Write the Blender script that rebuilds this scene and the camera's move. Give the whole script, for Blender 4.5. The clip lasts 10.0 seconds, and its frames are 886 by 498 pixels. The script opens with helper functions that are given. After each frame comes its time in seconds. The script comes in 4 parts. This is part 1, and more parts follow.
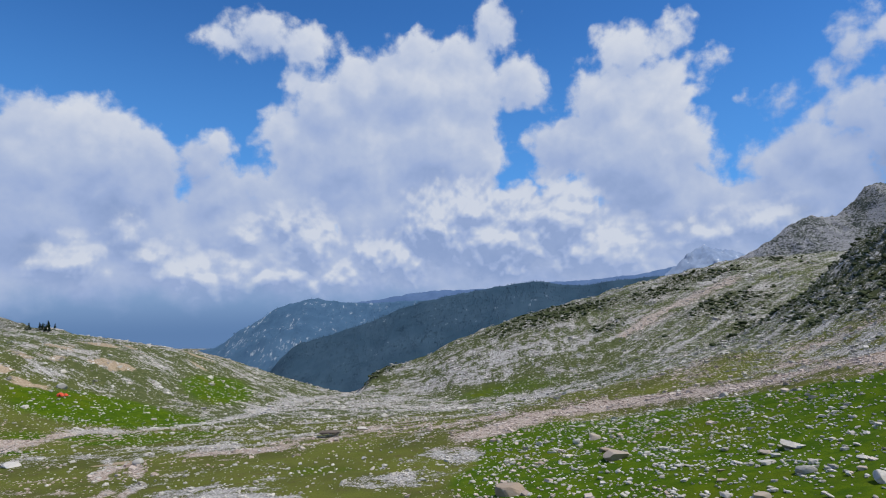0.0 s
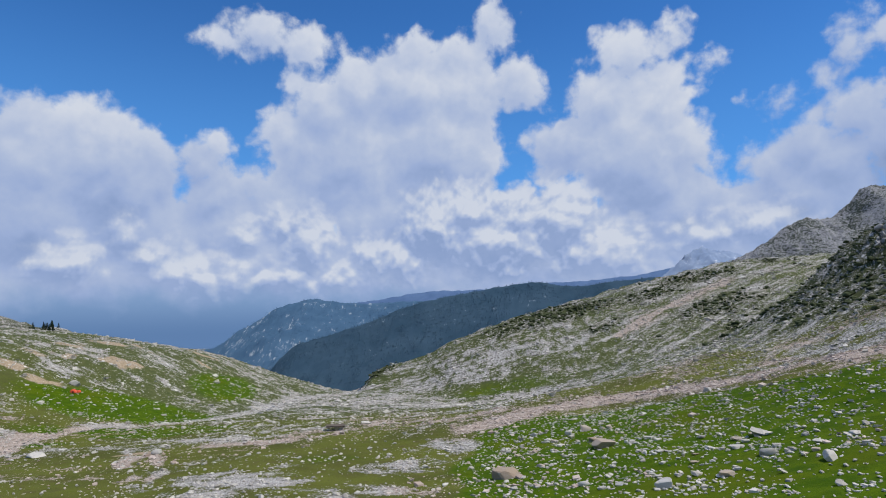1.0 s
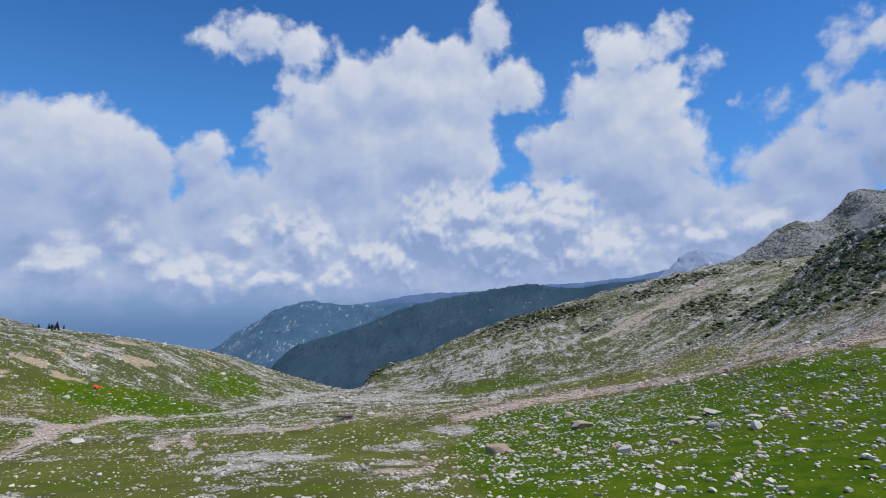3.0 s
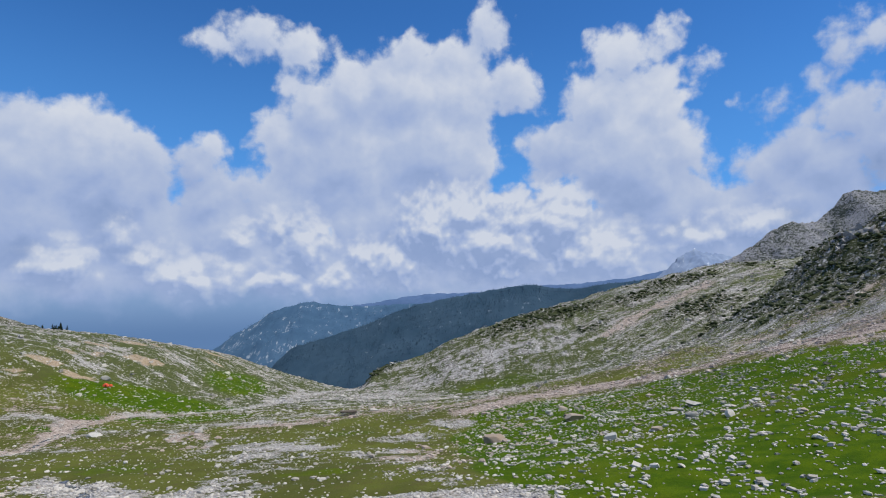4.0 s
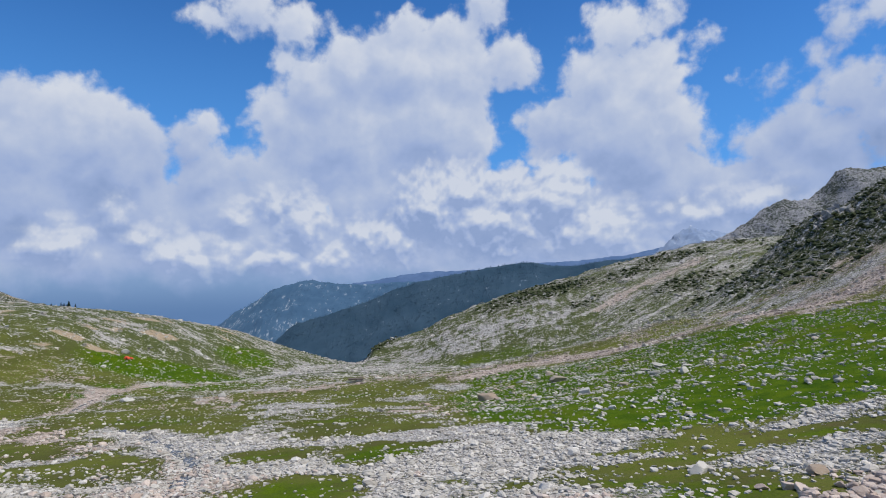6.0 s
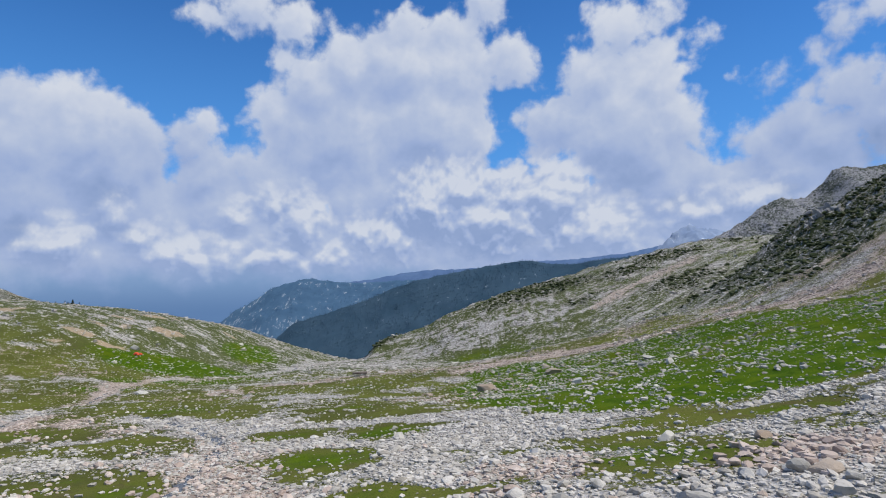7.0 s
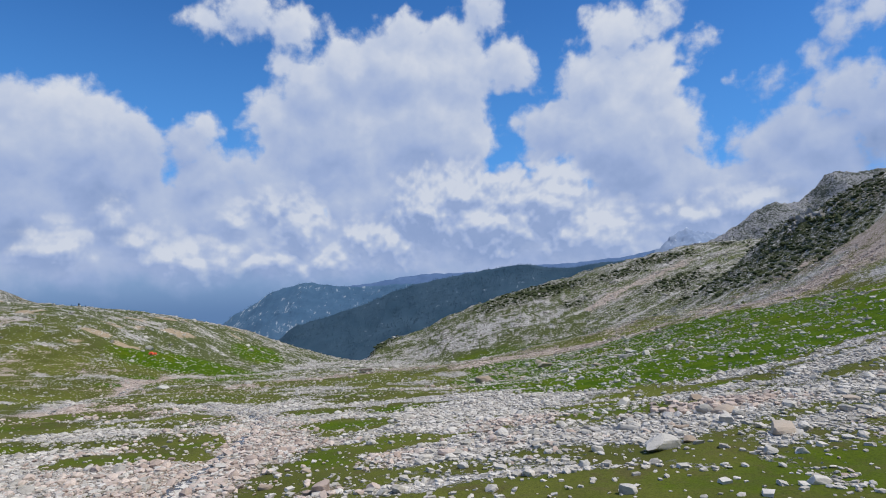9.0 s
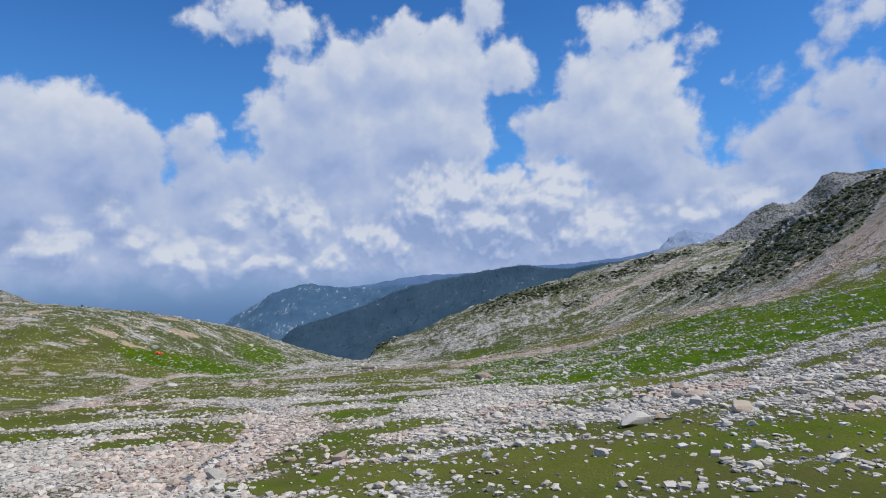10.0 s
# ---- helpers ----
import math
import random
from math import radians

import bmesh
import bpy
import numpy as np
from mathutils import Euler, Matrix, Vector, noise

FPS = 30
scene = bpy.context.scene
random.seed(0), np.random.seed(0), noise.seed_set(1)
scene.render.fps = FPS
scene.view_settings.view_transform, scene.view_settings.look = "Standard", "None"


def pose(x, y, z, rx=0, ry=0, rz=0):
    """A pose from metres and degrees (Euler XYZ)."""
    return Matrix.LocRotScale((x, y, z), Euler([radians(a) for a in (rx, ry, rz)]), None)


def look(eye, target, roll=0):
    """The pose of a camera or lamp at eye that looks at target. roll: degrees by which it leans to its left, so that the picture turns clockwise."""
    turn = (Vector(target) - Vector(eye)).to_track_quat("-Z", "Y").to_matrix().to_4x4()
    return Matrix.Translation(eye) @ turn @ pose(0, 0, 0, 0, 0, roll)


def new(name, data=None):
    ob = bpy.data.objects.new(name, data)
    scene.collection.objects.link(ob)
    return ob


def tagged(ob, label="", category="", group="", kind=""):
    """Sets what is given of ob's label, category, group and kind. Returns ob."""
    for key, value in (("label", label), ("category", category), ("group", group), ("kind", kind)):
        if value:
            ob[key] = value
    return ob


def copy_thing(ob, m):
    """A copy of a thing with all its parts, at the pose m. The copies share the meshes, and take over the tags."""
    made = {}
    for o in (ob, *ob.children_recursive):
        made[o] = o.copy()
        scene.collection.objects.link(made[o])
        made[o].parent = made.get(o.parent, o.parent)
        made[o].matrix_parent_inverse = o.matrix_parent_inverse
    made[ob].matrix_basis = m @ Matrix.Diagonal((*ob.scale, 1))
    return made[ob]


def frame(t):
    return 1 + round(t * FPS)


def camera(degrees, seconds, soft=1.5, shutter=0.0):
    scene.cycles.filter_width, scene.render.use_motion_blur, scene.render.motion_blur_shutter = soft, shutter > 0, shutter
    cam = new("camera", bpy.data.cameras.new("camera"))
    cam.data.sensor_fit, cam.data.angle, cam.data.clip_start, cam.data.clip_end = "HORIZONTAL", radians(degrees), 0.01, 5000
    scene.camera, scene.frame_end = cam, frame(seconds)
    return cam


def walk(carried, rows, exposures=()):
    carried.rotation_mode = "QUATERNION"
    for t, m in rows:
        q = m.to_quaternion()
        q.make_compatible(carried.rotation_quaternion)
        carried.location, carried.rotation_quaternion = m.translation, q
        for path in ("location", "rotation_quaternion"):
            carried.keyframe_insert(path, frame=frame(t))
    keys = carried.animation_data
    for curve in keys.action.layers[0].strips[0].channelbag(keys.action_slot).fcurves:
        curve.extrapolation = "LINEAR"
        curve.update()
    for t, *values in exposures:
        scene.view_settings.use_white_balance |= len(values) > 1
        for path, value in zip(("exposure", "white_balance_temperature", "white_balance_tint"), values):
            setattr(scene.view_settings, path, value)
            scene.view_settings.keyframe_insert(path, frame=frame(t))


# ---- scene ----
cam = camera(73.0, 10.0, soft=1.05)
PATH = [
    (0, (-0.398, 0.007, 31.873), (-0.415, 2.003, 31.994), 0.1),
    (0.5, (-0.601, -4.046, 31.946), (-0.616, -2.05, 32.068), 0.1),
    (1, (-0.804, -8.13, 32.007), (-0.817, -6.134, 32.13), 0.2),
    (1.5, (-0.989, -12.21, 32.071), (-0.999, -10.214, 32.195), 0.2),
    (2, (-1.16, -16.143, 32.119), (-1.167, -14.147, 32.245), 0.2),
    (2.5, (-1.332, -20.08, 32.145), (-1.337, -18.084, 32.274), 0.2),
    (2.7, (-1.41, -21.674, 32.145), (-1.413, -19.678, 32.274), 0.2),
    (4, (-1.869, -32.1, 32.171), (-1.866, -30.104, 32.303), 0.1),
    (4.5, (-1.872, -36.108, 32.162), (-1.867, -34.112, 32.296), 0.0),
    (5, (-1.871, -40.11, 32.143), (-1.865, -38.115, 32.279), -0.0),
    (5.5, (-1.914, -43.986, 32.181), (-1.906, -41.988, 32.267), -0.1),
    (5.7, (-1.964, -45.541, 32.176), (-1.955, -43.542, 32.243), -0.1),
    (6.8, (-2.47, -54.048, 32.077), (-2.459, -52.048, 32.13), -0.3),
    (7, (-2.581, -55.6, 32.072), (-2.569, -53.601, 32.125), -0.2),
    (7.5, (-2.721, -59.491, 32.054), (-2.708, -57.492, 32.109), -0.2),
    (8, (-2.937, -63.104, 31.981), (-2.923, -61.105, 32.041), -0.3),
    (8.5, (-3.179, -66.577, 31.911), (-3.163, -64.578, 31.974), -0.3),
    (9, (-3.322, -70.037, 31.838), (-3.305, -68.038, 31.904), -0.3),
    (9.5, (-3.436, -73.158, 31.781), (-3.418, -71.159, 31.849), -0.3),
    (10, (-3.564, -76.026, 31.746), (-3.546, -74.028, 31.815), -0.4),
]
walk(cam, [(t, look(eye, target, roll)) for t, eye, target, roll in PATH])

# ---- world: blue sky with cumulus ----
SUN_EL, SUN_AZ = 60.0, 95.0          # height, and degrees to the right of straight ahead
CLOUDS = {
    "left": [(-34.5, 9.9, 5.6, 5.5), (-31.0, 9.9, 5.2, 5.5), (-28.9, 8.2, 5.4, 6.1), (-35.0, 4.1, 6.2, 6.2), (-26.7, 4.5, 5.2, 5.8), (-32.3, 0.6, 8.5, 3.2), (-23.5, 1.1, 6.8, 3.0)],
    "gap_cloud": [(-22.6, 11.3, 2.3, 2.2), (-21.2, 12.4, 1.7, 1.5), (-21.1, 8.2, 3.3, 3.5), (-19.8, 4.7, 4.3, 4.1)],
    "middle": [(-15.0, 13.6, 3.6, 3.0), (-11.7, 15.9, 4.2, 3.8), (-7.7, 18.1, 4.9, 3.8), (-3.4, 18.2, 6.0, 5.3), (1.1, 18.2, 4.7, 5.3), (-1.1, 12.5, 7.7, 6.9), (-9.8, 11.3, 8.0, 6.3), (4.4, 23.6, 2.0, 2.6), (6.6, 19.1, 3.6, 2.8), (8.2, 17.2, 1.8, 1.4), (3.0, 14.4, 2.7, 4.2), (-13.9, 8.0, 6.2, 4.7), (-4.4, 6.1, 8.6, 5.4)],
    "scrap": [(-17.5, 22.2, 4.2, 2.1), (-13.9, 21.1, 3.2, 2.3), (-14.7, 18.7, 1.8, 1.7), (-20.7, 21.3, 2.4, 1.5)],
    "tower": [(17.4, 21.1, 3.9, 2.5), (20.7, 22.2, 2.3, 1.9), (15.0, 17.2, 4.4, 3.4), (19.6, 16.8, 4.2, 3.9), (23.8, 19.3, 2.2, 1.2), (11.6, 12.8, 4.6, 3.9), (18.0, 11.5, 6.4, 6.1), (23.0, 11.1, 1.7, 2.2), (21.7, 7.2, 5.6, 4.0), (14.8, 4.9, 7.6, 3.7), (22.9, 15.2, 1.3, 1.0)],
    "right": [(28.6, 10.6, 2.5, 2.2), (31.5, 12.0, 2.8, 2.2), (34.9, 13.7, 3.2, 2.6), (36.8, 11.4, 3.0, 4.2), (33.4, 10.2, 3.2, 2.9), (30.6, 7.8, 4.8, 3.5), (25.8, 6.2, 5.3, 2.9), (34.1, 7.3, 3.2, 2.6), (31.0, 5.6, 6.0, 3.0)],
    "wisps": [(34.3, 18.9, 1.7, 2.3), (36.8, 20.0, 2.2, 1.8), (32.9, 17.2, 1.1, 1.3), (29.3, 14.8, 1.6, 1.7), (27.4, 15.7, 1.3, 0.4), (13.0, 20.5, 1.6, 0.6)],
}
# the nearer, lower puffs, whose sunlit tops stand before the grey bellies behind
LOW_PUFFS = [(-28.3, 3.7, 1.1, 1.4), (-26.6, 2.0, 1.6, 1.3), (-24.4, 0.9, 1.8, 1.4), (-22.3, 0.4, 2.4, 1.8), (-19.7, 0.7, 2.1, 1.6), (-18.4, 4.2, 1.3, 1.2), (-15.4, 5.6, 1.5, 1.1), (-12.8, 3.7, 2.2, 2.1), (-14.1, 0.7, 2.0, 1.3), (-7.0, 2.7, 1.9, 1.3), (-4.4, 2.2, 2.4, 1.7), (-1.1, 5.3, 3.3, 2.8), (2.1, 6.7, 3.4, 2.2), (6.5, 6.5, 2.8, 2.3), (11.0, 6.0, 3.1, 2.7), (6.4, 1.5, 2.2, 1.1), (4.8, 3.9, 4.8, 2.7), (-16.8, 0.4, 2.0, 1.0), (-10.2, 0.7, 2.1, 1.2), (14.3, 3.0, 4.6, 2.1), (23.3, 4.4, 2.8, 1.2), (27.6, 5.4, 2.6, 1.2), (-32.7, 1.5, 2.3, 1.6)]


class Nodes:
    """Short hands for building a node tree."""

    def __init__(self, tree):
        self.tree = tree

    def add(self, kind, ins=None, **props):
        n = self.tree.nodes.new(kind)
        for k, v in props.items():
            setattr(n, k, v)
        for k, v in (ins or {}).items():
            self.plug(v, n.inputs[k])
        return n

    def plug(self, v, socket):
        if isinstance(v, bpy.types.NodeSocket):
            self.tree.links.new(v, socket)
        else:
            socket.default_value = v

    def math(self, op, a, b=0.0, c=0.0, clamp=False):
        return self.add("ShaderNodeMath", {0: a, 1: b, 2: c}, operation=op, use_clamp=clamp).outputs[0]

    def vec(self, op, a, b=(0, 0, 0)):
        n = self.add("ShaderNodeVectorMath", {0: a}, operation=op)
        if op == "SCALE":
            self.plug(b, n.inputs["Scale"])
        elif op not in ("LENGTH", "NORMALIZE"):
            self.plug(b, n.inputs[1])
        return n.outputs["Value" if op in ("LENGTH", "DISTANCE", "DOT_PRODUCT") else "Vector"]

    def noise(self, p, scale, detail=4.0, rough=0.5, warp=0.0):
        return self.add("ShaderNodeTexNoise", {"Vector": p, "Scale": scale, "Detail": detail, "Roughness": rough, "Distortion": warp}).outputs[0]

    def ramp(self, x, lo, hi, out_lo=0.0, out_hi=1.0):
        n = self.add("ShaderNodeMapRange", {"Value": x, "From Min": lo, "From Max": hi, "To Min": out_lo, "To Max": out_hi}, interpolation_type="SMOOTHSTEP")
        return n.outputs[0]

    def mix(self, f, a, b):
        n = self.add("ShaderNodeMix", {0: f}, data_type="RGBA")
        self.plug(a, n.inputs[6])
        self.plug(b, n.inputs[7])
        return n.outputs[2]


def cloud_group(name, blobs, reach, all_round):
    """Cloud depth at (azimuth, elevation), all in degrees: above 0 inside a cloud. Also the same without its fine edge."""
    g = bpy.data.node_groups.new(name, "ShaderNodeTree")
    g.interface.new_socket("P", in_out="INPUT", socket_type="NodeSocketVector")
    g.interface.new_socket("Depth", in_out="OUTPUT", socket_type="NodeSocketFloat")
    g.interface.new_socket("Mass", in_out="OUTPUT", socket_type="NodeSocketFloat")
    N = Nodes(g)
    p0 = N.add("NodeGroupInput").outputs[0]
    bend = N.add("ShaderNodeTexNoise", {"Vector": p0, "Scale": 0.22, "Detail": 3.0, "Roughness": 0.55}).outputs["Color"]
    p = N.vec("ADD", p0, N.vec("SCALE", N.vec("SUBTRACT", bend, (0.5, 0.5, 0.5)), 2.4 * reach))
    field = None
    for az, el, ra, re in blobs:
        q = N.vec("MULTIPLY", N.vec("SUBTRACT", p, (az, el, 0)), (1 / ra, 1 / re, 0))
        v = N.math("MULTIPLY", N.math("SUBTRACT", 1.0, N.vec("LENGTH", q)), min(ra, re))
        field = v if field is None else N.math("SMOOTH_MAX", field, v, 0.6 * reach)
    if all_round:
        # the bank along the horizon, and a general scatter outside the stretch ahead
        bank = N.math("MULTIPLY", N.math("SUBTRACT", 6.1, N.add("ShaderNodeSeparateXYZ", {0: p}).outputs[1]), 0.8)
        field = N.math("SMOOTH_MAX", field, bank, 0.7)
        side = N.math("ABSOLUTE", N.add("ShaderNodeSeparateXYZ", {0: p0}).outputs[0])
        wide = N.math("SUBTRACT", N.math("MULTIPLY", N.noise(p0, 0.06, 4.0), 24.0), 12.5)
        field = N.math("MAXIMUM", field, N.math("SUBTRACT", wide, N.ramp(side, 50.0, 40.0, 0.0, 30.0)))
    puff = N.add("ShaderNodeTexVoronoi", {"Vector": p, "Scale": 0.34 / reach, "Detail": 2.0, "Roughness": 0.5, "Smoothness": 0.75}, feature="SMOOTH_F1").outputs[0]
    small = N.add("ShaderNodeTexVoronoi", {"Vector": p, "Scale": 1.15, "Detail": 2.0, "Roughness": 0.5, "Smoothness": 0.8}, feature="SMOOTH_F1").outputs[0]
    fine = N.noise(p0, 0.55, 7.0, 0.6)
    mass = N.math("ADD", field, N.math("MULTIPLY", N.math("SUBTRACT", 0.5, puff), 1.8 * reach))
    mass = N.math("ADD", mass, N.math("MULTIPLY", N.math("SUBTRACT", 0.5, small), 0.5))
    depth = N.math("ADD", N.math("ADD", mass, 0.45), N.math("MULTIPLY", N.math("SUBTRACT", fine, 0.5), 2.7 if all_round else 1.5))
    out = N.add("NodeGroupOutput")
    g.links.new(depth, out.inputs[0])
    g.links.new(mass, out.inputs[1])
    return g


def tone_ramp(N, lit):
    tone = N.add("ShaderNodeValToRGB", {0: lit})
    ramp = tone.color_ramp
    ramp.elements[0].position, ramp.elements[0].color = 0.0, (0.235, 0.33, 0.56, 1)
    ramp.elements[1].position, ramp.elements[1].color = 1.0, (0.63, 0.675, 0.77, 1)
    for at, col in ((0.3, (0.325, 0.42, 0.66, 1)), (0.62, (0.435, 0.515, 0.70, 1))):
        ramp.elements.new(at).color = col
    return tone.outputs[0]


def make_world():
    world = bpy.data.worlds.new("sky")
    scene.world = world
    world.use_nodes = True
    world.node_tree.nodes.clear()
    N = Nodes(world.node_tree)
    way = N.add("ShaderNodeTexCoord").outputs["Generated"]
    x, y, z = N.add("ShaderNodeSeparateXYZ", {0: way}).outputs
    az = N.math("MULTIPLY", N.math("ARCTAN2", x, y), 57.29578)
    el = N.math("MULTIPLY", N.math("ARCSINE", z), 57.29578)
    p = N.add("ShaderNodeCombineXYZ", {0: az, 1: el, 2: 0.0}).outputs[0]
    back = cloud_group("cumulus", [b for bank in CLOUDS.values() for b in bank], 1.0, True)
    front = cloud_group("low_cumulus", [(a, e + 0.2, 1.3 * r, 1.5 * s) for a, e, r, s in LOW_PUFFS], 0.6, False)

    def depth(group, at):
        return N.add("ShaderNodeGroup", {0: at}, node_tree=group).outputs

    here, mass = depth(back, p)
    mass_up = depth(back, N.vec("ADD", p, (0.45, 1.5, 0)))[1]
    low_here, low_mass = depth(front, p)
    low_up = depth(front, N.vec("ADD", p, (0.25, 0.8, 0)))[1]
    sky = N.add("ShaderNodeTexSky", sky_type="NISHITA", sun_disc=False, sun_elevation=radians(SUN_EL), sun_rotation=radians(SUN_AZ),
                altitude=3800.0, air_density=1.0, dust_density=0.2, ozone_density=2.0).outputs[0]
    sky = N.mix(1.0, sky, (0.43, 1.00, 1.52, 1))
    sky.node.blend_type = "MULTIPLY"
    sky = N.mix(N.ramp(el, 26.0, 6.0, 0.0, 0.45), sky, (1.05, 3.1, 6.5, 1))
    # sunlit tops and billows, grey-blue bellies
    soft = N.math("SUBTRACT", N.noise(p, 0.10, 2.0, 0.45), 0.5)
    middle = N.math("SUBTRACT", N.noise(p, 0.26, 4.0, 0.5), 0.5)
    grain = N.math("SUBTRACT", N.noise(p, 0.9, 5.0, 0.55), 0.5)
    rim = N.add("ShaderNodeClamp", {0: N.math("SUBTRACT", mass, mass_up), 1: -1.6, 2: 1.9}).outputs[0]
    lit = N.ramp(el, 1.0, 20.0, 0.33, 0.66)
    lit = N.math("ADD", lit, N.math("MULTIPLY", rim, 0.135))
    lit = N.math("ADD", lit, N.ramp(mass, 1.8, -0.2, 0.0, 0.12))
    lit = N.math("SUBTRACT", lit, N.ramp(mass, 2.0, 6.5, 0.0, 0.20))
    for wave, k in ((soft, 0.70), (middle, 0.34), (grain, 0.15)):
        lit = N.math("ADD", lit, N.math("MULTIPLY", wave, k))
    lit = N.math("SUBTRACT", lit, N.ramp(az, 22.0, 36.0, 0.0, 0.25))
    cloud = tone_ramp(N, lit)
    # the air below the clouds' base: a deep blue murk
    murk = N.mix(N.ramp(el, -0.5, -4.5), (0.21, 0.335, 0.56, 1), (0.115, 0.215, 0.415, 1))
    base = N.math("ADD", N.math("MULTIPLY", N.math("SUBTRACT", N.noise(p, 0.3, 5.0), 0.5), 5.0), el)
    murky = N.ramp(base, 0.6, -2.6)
    cloud = N.mix(murky, cloud, murk)
    low_rim = N.add("ShaderNodeClamp", {0: N.math("SUBTRACT", low_mass, low_up), 1: -0.6, 2: 1.0}).outputs[0]
    lit2 = N.math("ADD", 0.50, N.math("MULTIPLY", low_rim, 0.62))
    lit2 = N.math("ADD", lit2, N.math("ADD", N.math("MULTIPLY", soft, 0.4), N.math("MULTIPLY", grain, 0.20)))
    puffs = N.mix(N.math("MULTIPLY", murky, 0.75), tone_ramp(N, lit2), murk)
    cloud = N.mix(N.math("MULTIPLY", N.ramp(low_here, -0.9, 1.3), 0.9), cloud, puffs)
    shown = N.math("MAXIMUM", N.ramp(here, -0.55, 0.95), N.ramp(low_here, -0.4, 0.8))
    clear = N.add("ShaderNodeBackground", {"Color": sky, "Strength": 0.107}).outputs[0]
    white = N.add("ShaderNodeBackground", {"Color": cloud, "Strength": 1.0}).outputs[0]
    both = N.add("ShaderNodeMixShader", {0: shown, 1: clear, 2: white}).outputs[0]
    N.add("ShaderNodeOutputWorld", {"Surface": both})
    world.cycles.sampling_method = "MANUAL"
    world.cycles.sample_map_resolution = 256


make_world()
sun = new("sun", bpy.data.lights.new("sun", "SUN"))
sun.data.energy, sun.data.angle, sun.data.color = 3.8, radians(1.0), (1.0, 0.94, 0.84)
_a, _e = radians(SUN_AZ), radians(SUN_EL)
sun.matrix_world = look((400 * math.sin(_a) * math.cos(_e), 400 * math.cos(_a) * math.cos(_e), 400 * math.sin(_e)), (0, 0, 0))


# ---- ground shape ----
def smooth(a, b, x):
    t = np.clip((x - a) / (b - a), 0, 1)
    return t * t * (3 - 2 * t)


_PERM = np.random.RandomState(7).permutation(4096)
_GRAD = np.random.RandomState(8).uniform(0, 2 * np.pi, 4096)


def gnoise(x, y):
    """Gradient noise in the plane, about -1 to 1."""
    xi, yi = np.floor(x).astype(np.int64), np.floor(y).astype(np.int64)
    fx, fy = x - xi, y - yi
    u, v = fx**3 * (fx * (6 * fx - 15) + 10), fy**3 * (fy * (6 * fy - 15) + 10)

    def corner(i, j):
        a = _GRAD[_PERM[(_PERM[(xi + i) & 4095] + yi + j) & 4095]]
        return np.cos(a) * (fx - i) + np.sin(a) * (fy - j)

    low = corner(0, 0) * (1 - u) + corner(1, 0) * u
    high = corner(0, 1) * (1 - u) + corner(1, 1) * u
    return 1.5 * (low * (1 - v) + high * v)


def fbm(x, y, size, octaves=5, gain=0.5, shift=0.0):
    total, amp, top = 0.0, 1.0, 0.0
    for k in range(octaves):
        f = 2.03**k / size
        total = total + amp * gnoise(x * f + 17.3 * k + shift, y * f - 9.1 * k + 2 * shift)
        top += amp
        amp *= gain
    return total / top


def ridged(x, y, size, octaves=5, shift=0.0):
    total, amp, top = 0.0, 1.0, 0.0
    for k in range(octaves):
        f = 2.1**k / size
        total = total + amp * (1 - 2 * np.abs(gnoise(x * f + 31.7 * k + shift, y * f + 5.3 * k - shift)))
        top += amp
        amp *= 0.5
    return total / top


def curve(x, xs, zs):
    """A smooth line through a few knots (monotone pieces)."""
    xs, zs = np.array(xs, float), np.array(zs, float)
    d = np.diff(zs) / np.diff(xs)
    m = np.concatenate([[d[0]], np.where(d[1:] * d[:-1] > 0, 2 * d[1:] * d[:-1] / (d[1:] + d[:-1] + 1e-12 * np.sign(d[1:] + 1e-30)), 0), [d[-1]]])
    x = np.clip(x, xs[0], xs[-1])
    i = np.clip(np.searchsorted(xs, x) - 1, 0, len(xs) - 2)
    h = xs[i + 1] - xs[i]
    t = (x - xs[i]) / h
    return ((1 + 2 * t) * (1 - t) ** 2 * zs[i] + t * (1 - t) ** 2 * h * m[i] + t * t * (3 - 2 * t) * zs[i + 1] + t * t * (t - 1) * h * m[i + 1])


def soft_max(a, b, k):
    h = np.clip(0.5 + 0.5 * (a - b) / k, 0, 1)
    return b + (a - b) * h + k * h * (1 - h)


def along(x, y, line, width):
    """1 on a broken line, falling off over the width."""
    best = np.full(np.shape(x), 1e9)
    for (ax, ay), (bx, by) in zip(line[:-1], line[1:]):
        ux, uy = bx - ax, by - ay
        t = np.clip(((x - ax) * ux + (y - ay) * uy) / (ux * ux + uy * uy), 0, 1)
        best = np.minimum(best, np.hypot(x - ax - t * ux, y - ay - t * uy))
    return np.exp(-((best / width) ** 2))


def patch(x, y, cx, cy, rx, ry, turn=0.0):
    c, s = math.cos(radians(turn)), math.sin(radians(turn))
    u, v = (x - cx) * c + (y - cy) * s, (y - cy) * c - (x - cx) * s
    return np.exp(-(((u / rx) ** 2 + (v / ry) ** 2) ** 1.5))


STREAM_NEAR = [(-20, -48), (-21.5, -37), (-23, -25), (-24, -15), (-26, 0), (-29, 16), (-33, 27), (-42, 40), (-60, 62)]
STREAM_FAR = [(-79, 46), (-96, 84), (-104, 112), (-112, 140), (-117, 165), (-112, 187), (-99, 196), (-90, 209), (-83, 226), (-79, 253), (-83, 300), (-75, 343), (-64, 375), (-62, 420), (-55, 470)]


def valley_x(y):
    """The line of the valley's stream bed."""
    return curve(y, (-300, -80, 0, 120, 250, 420, 900), (-60, -70, -80, -110, -95, -72, -40))


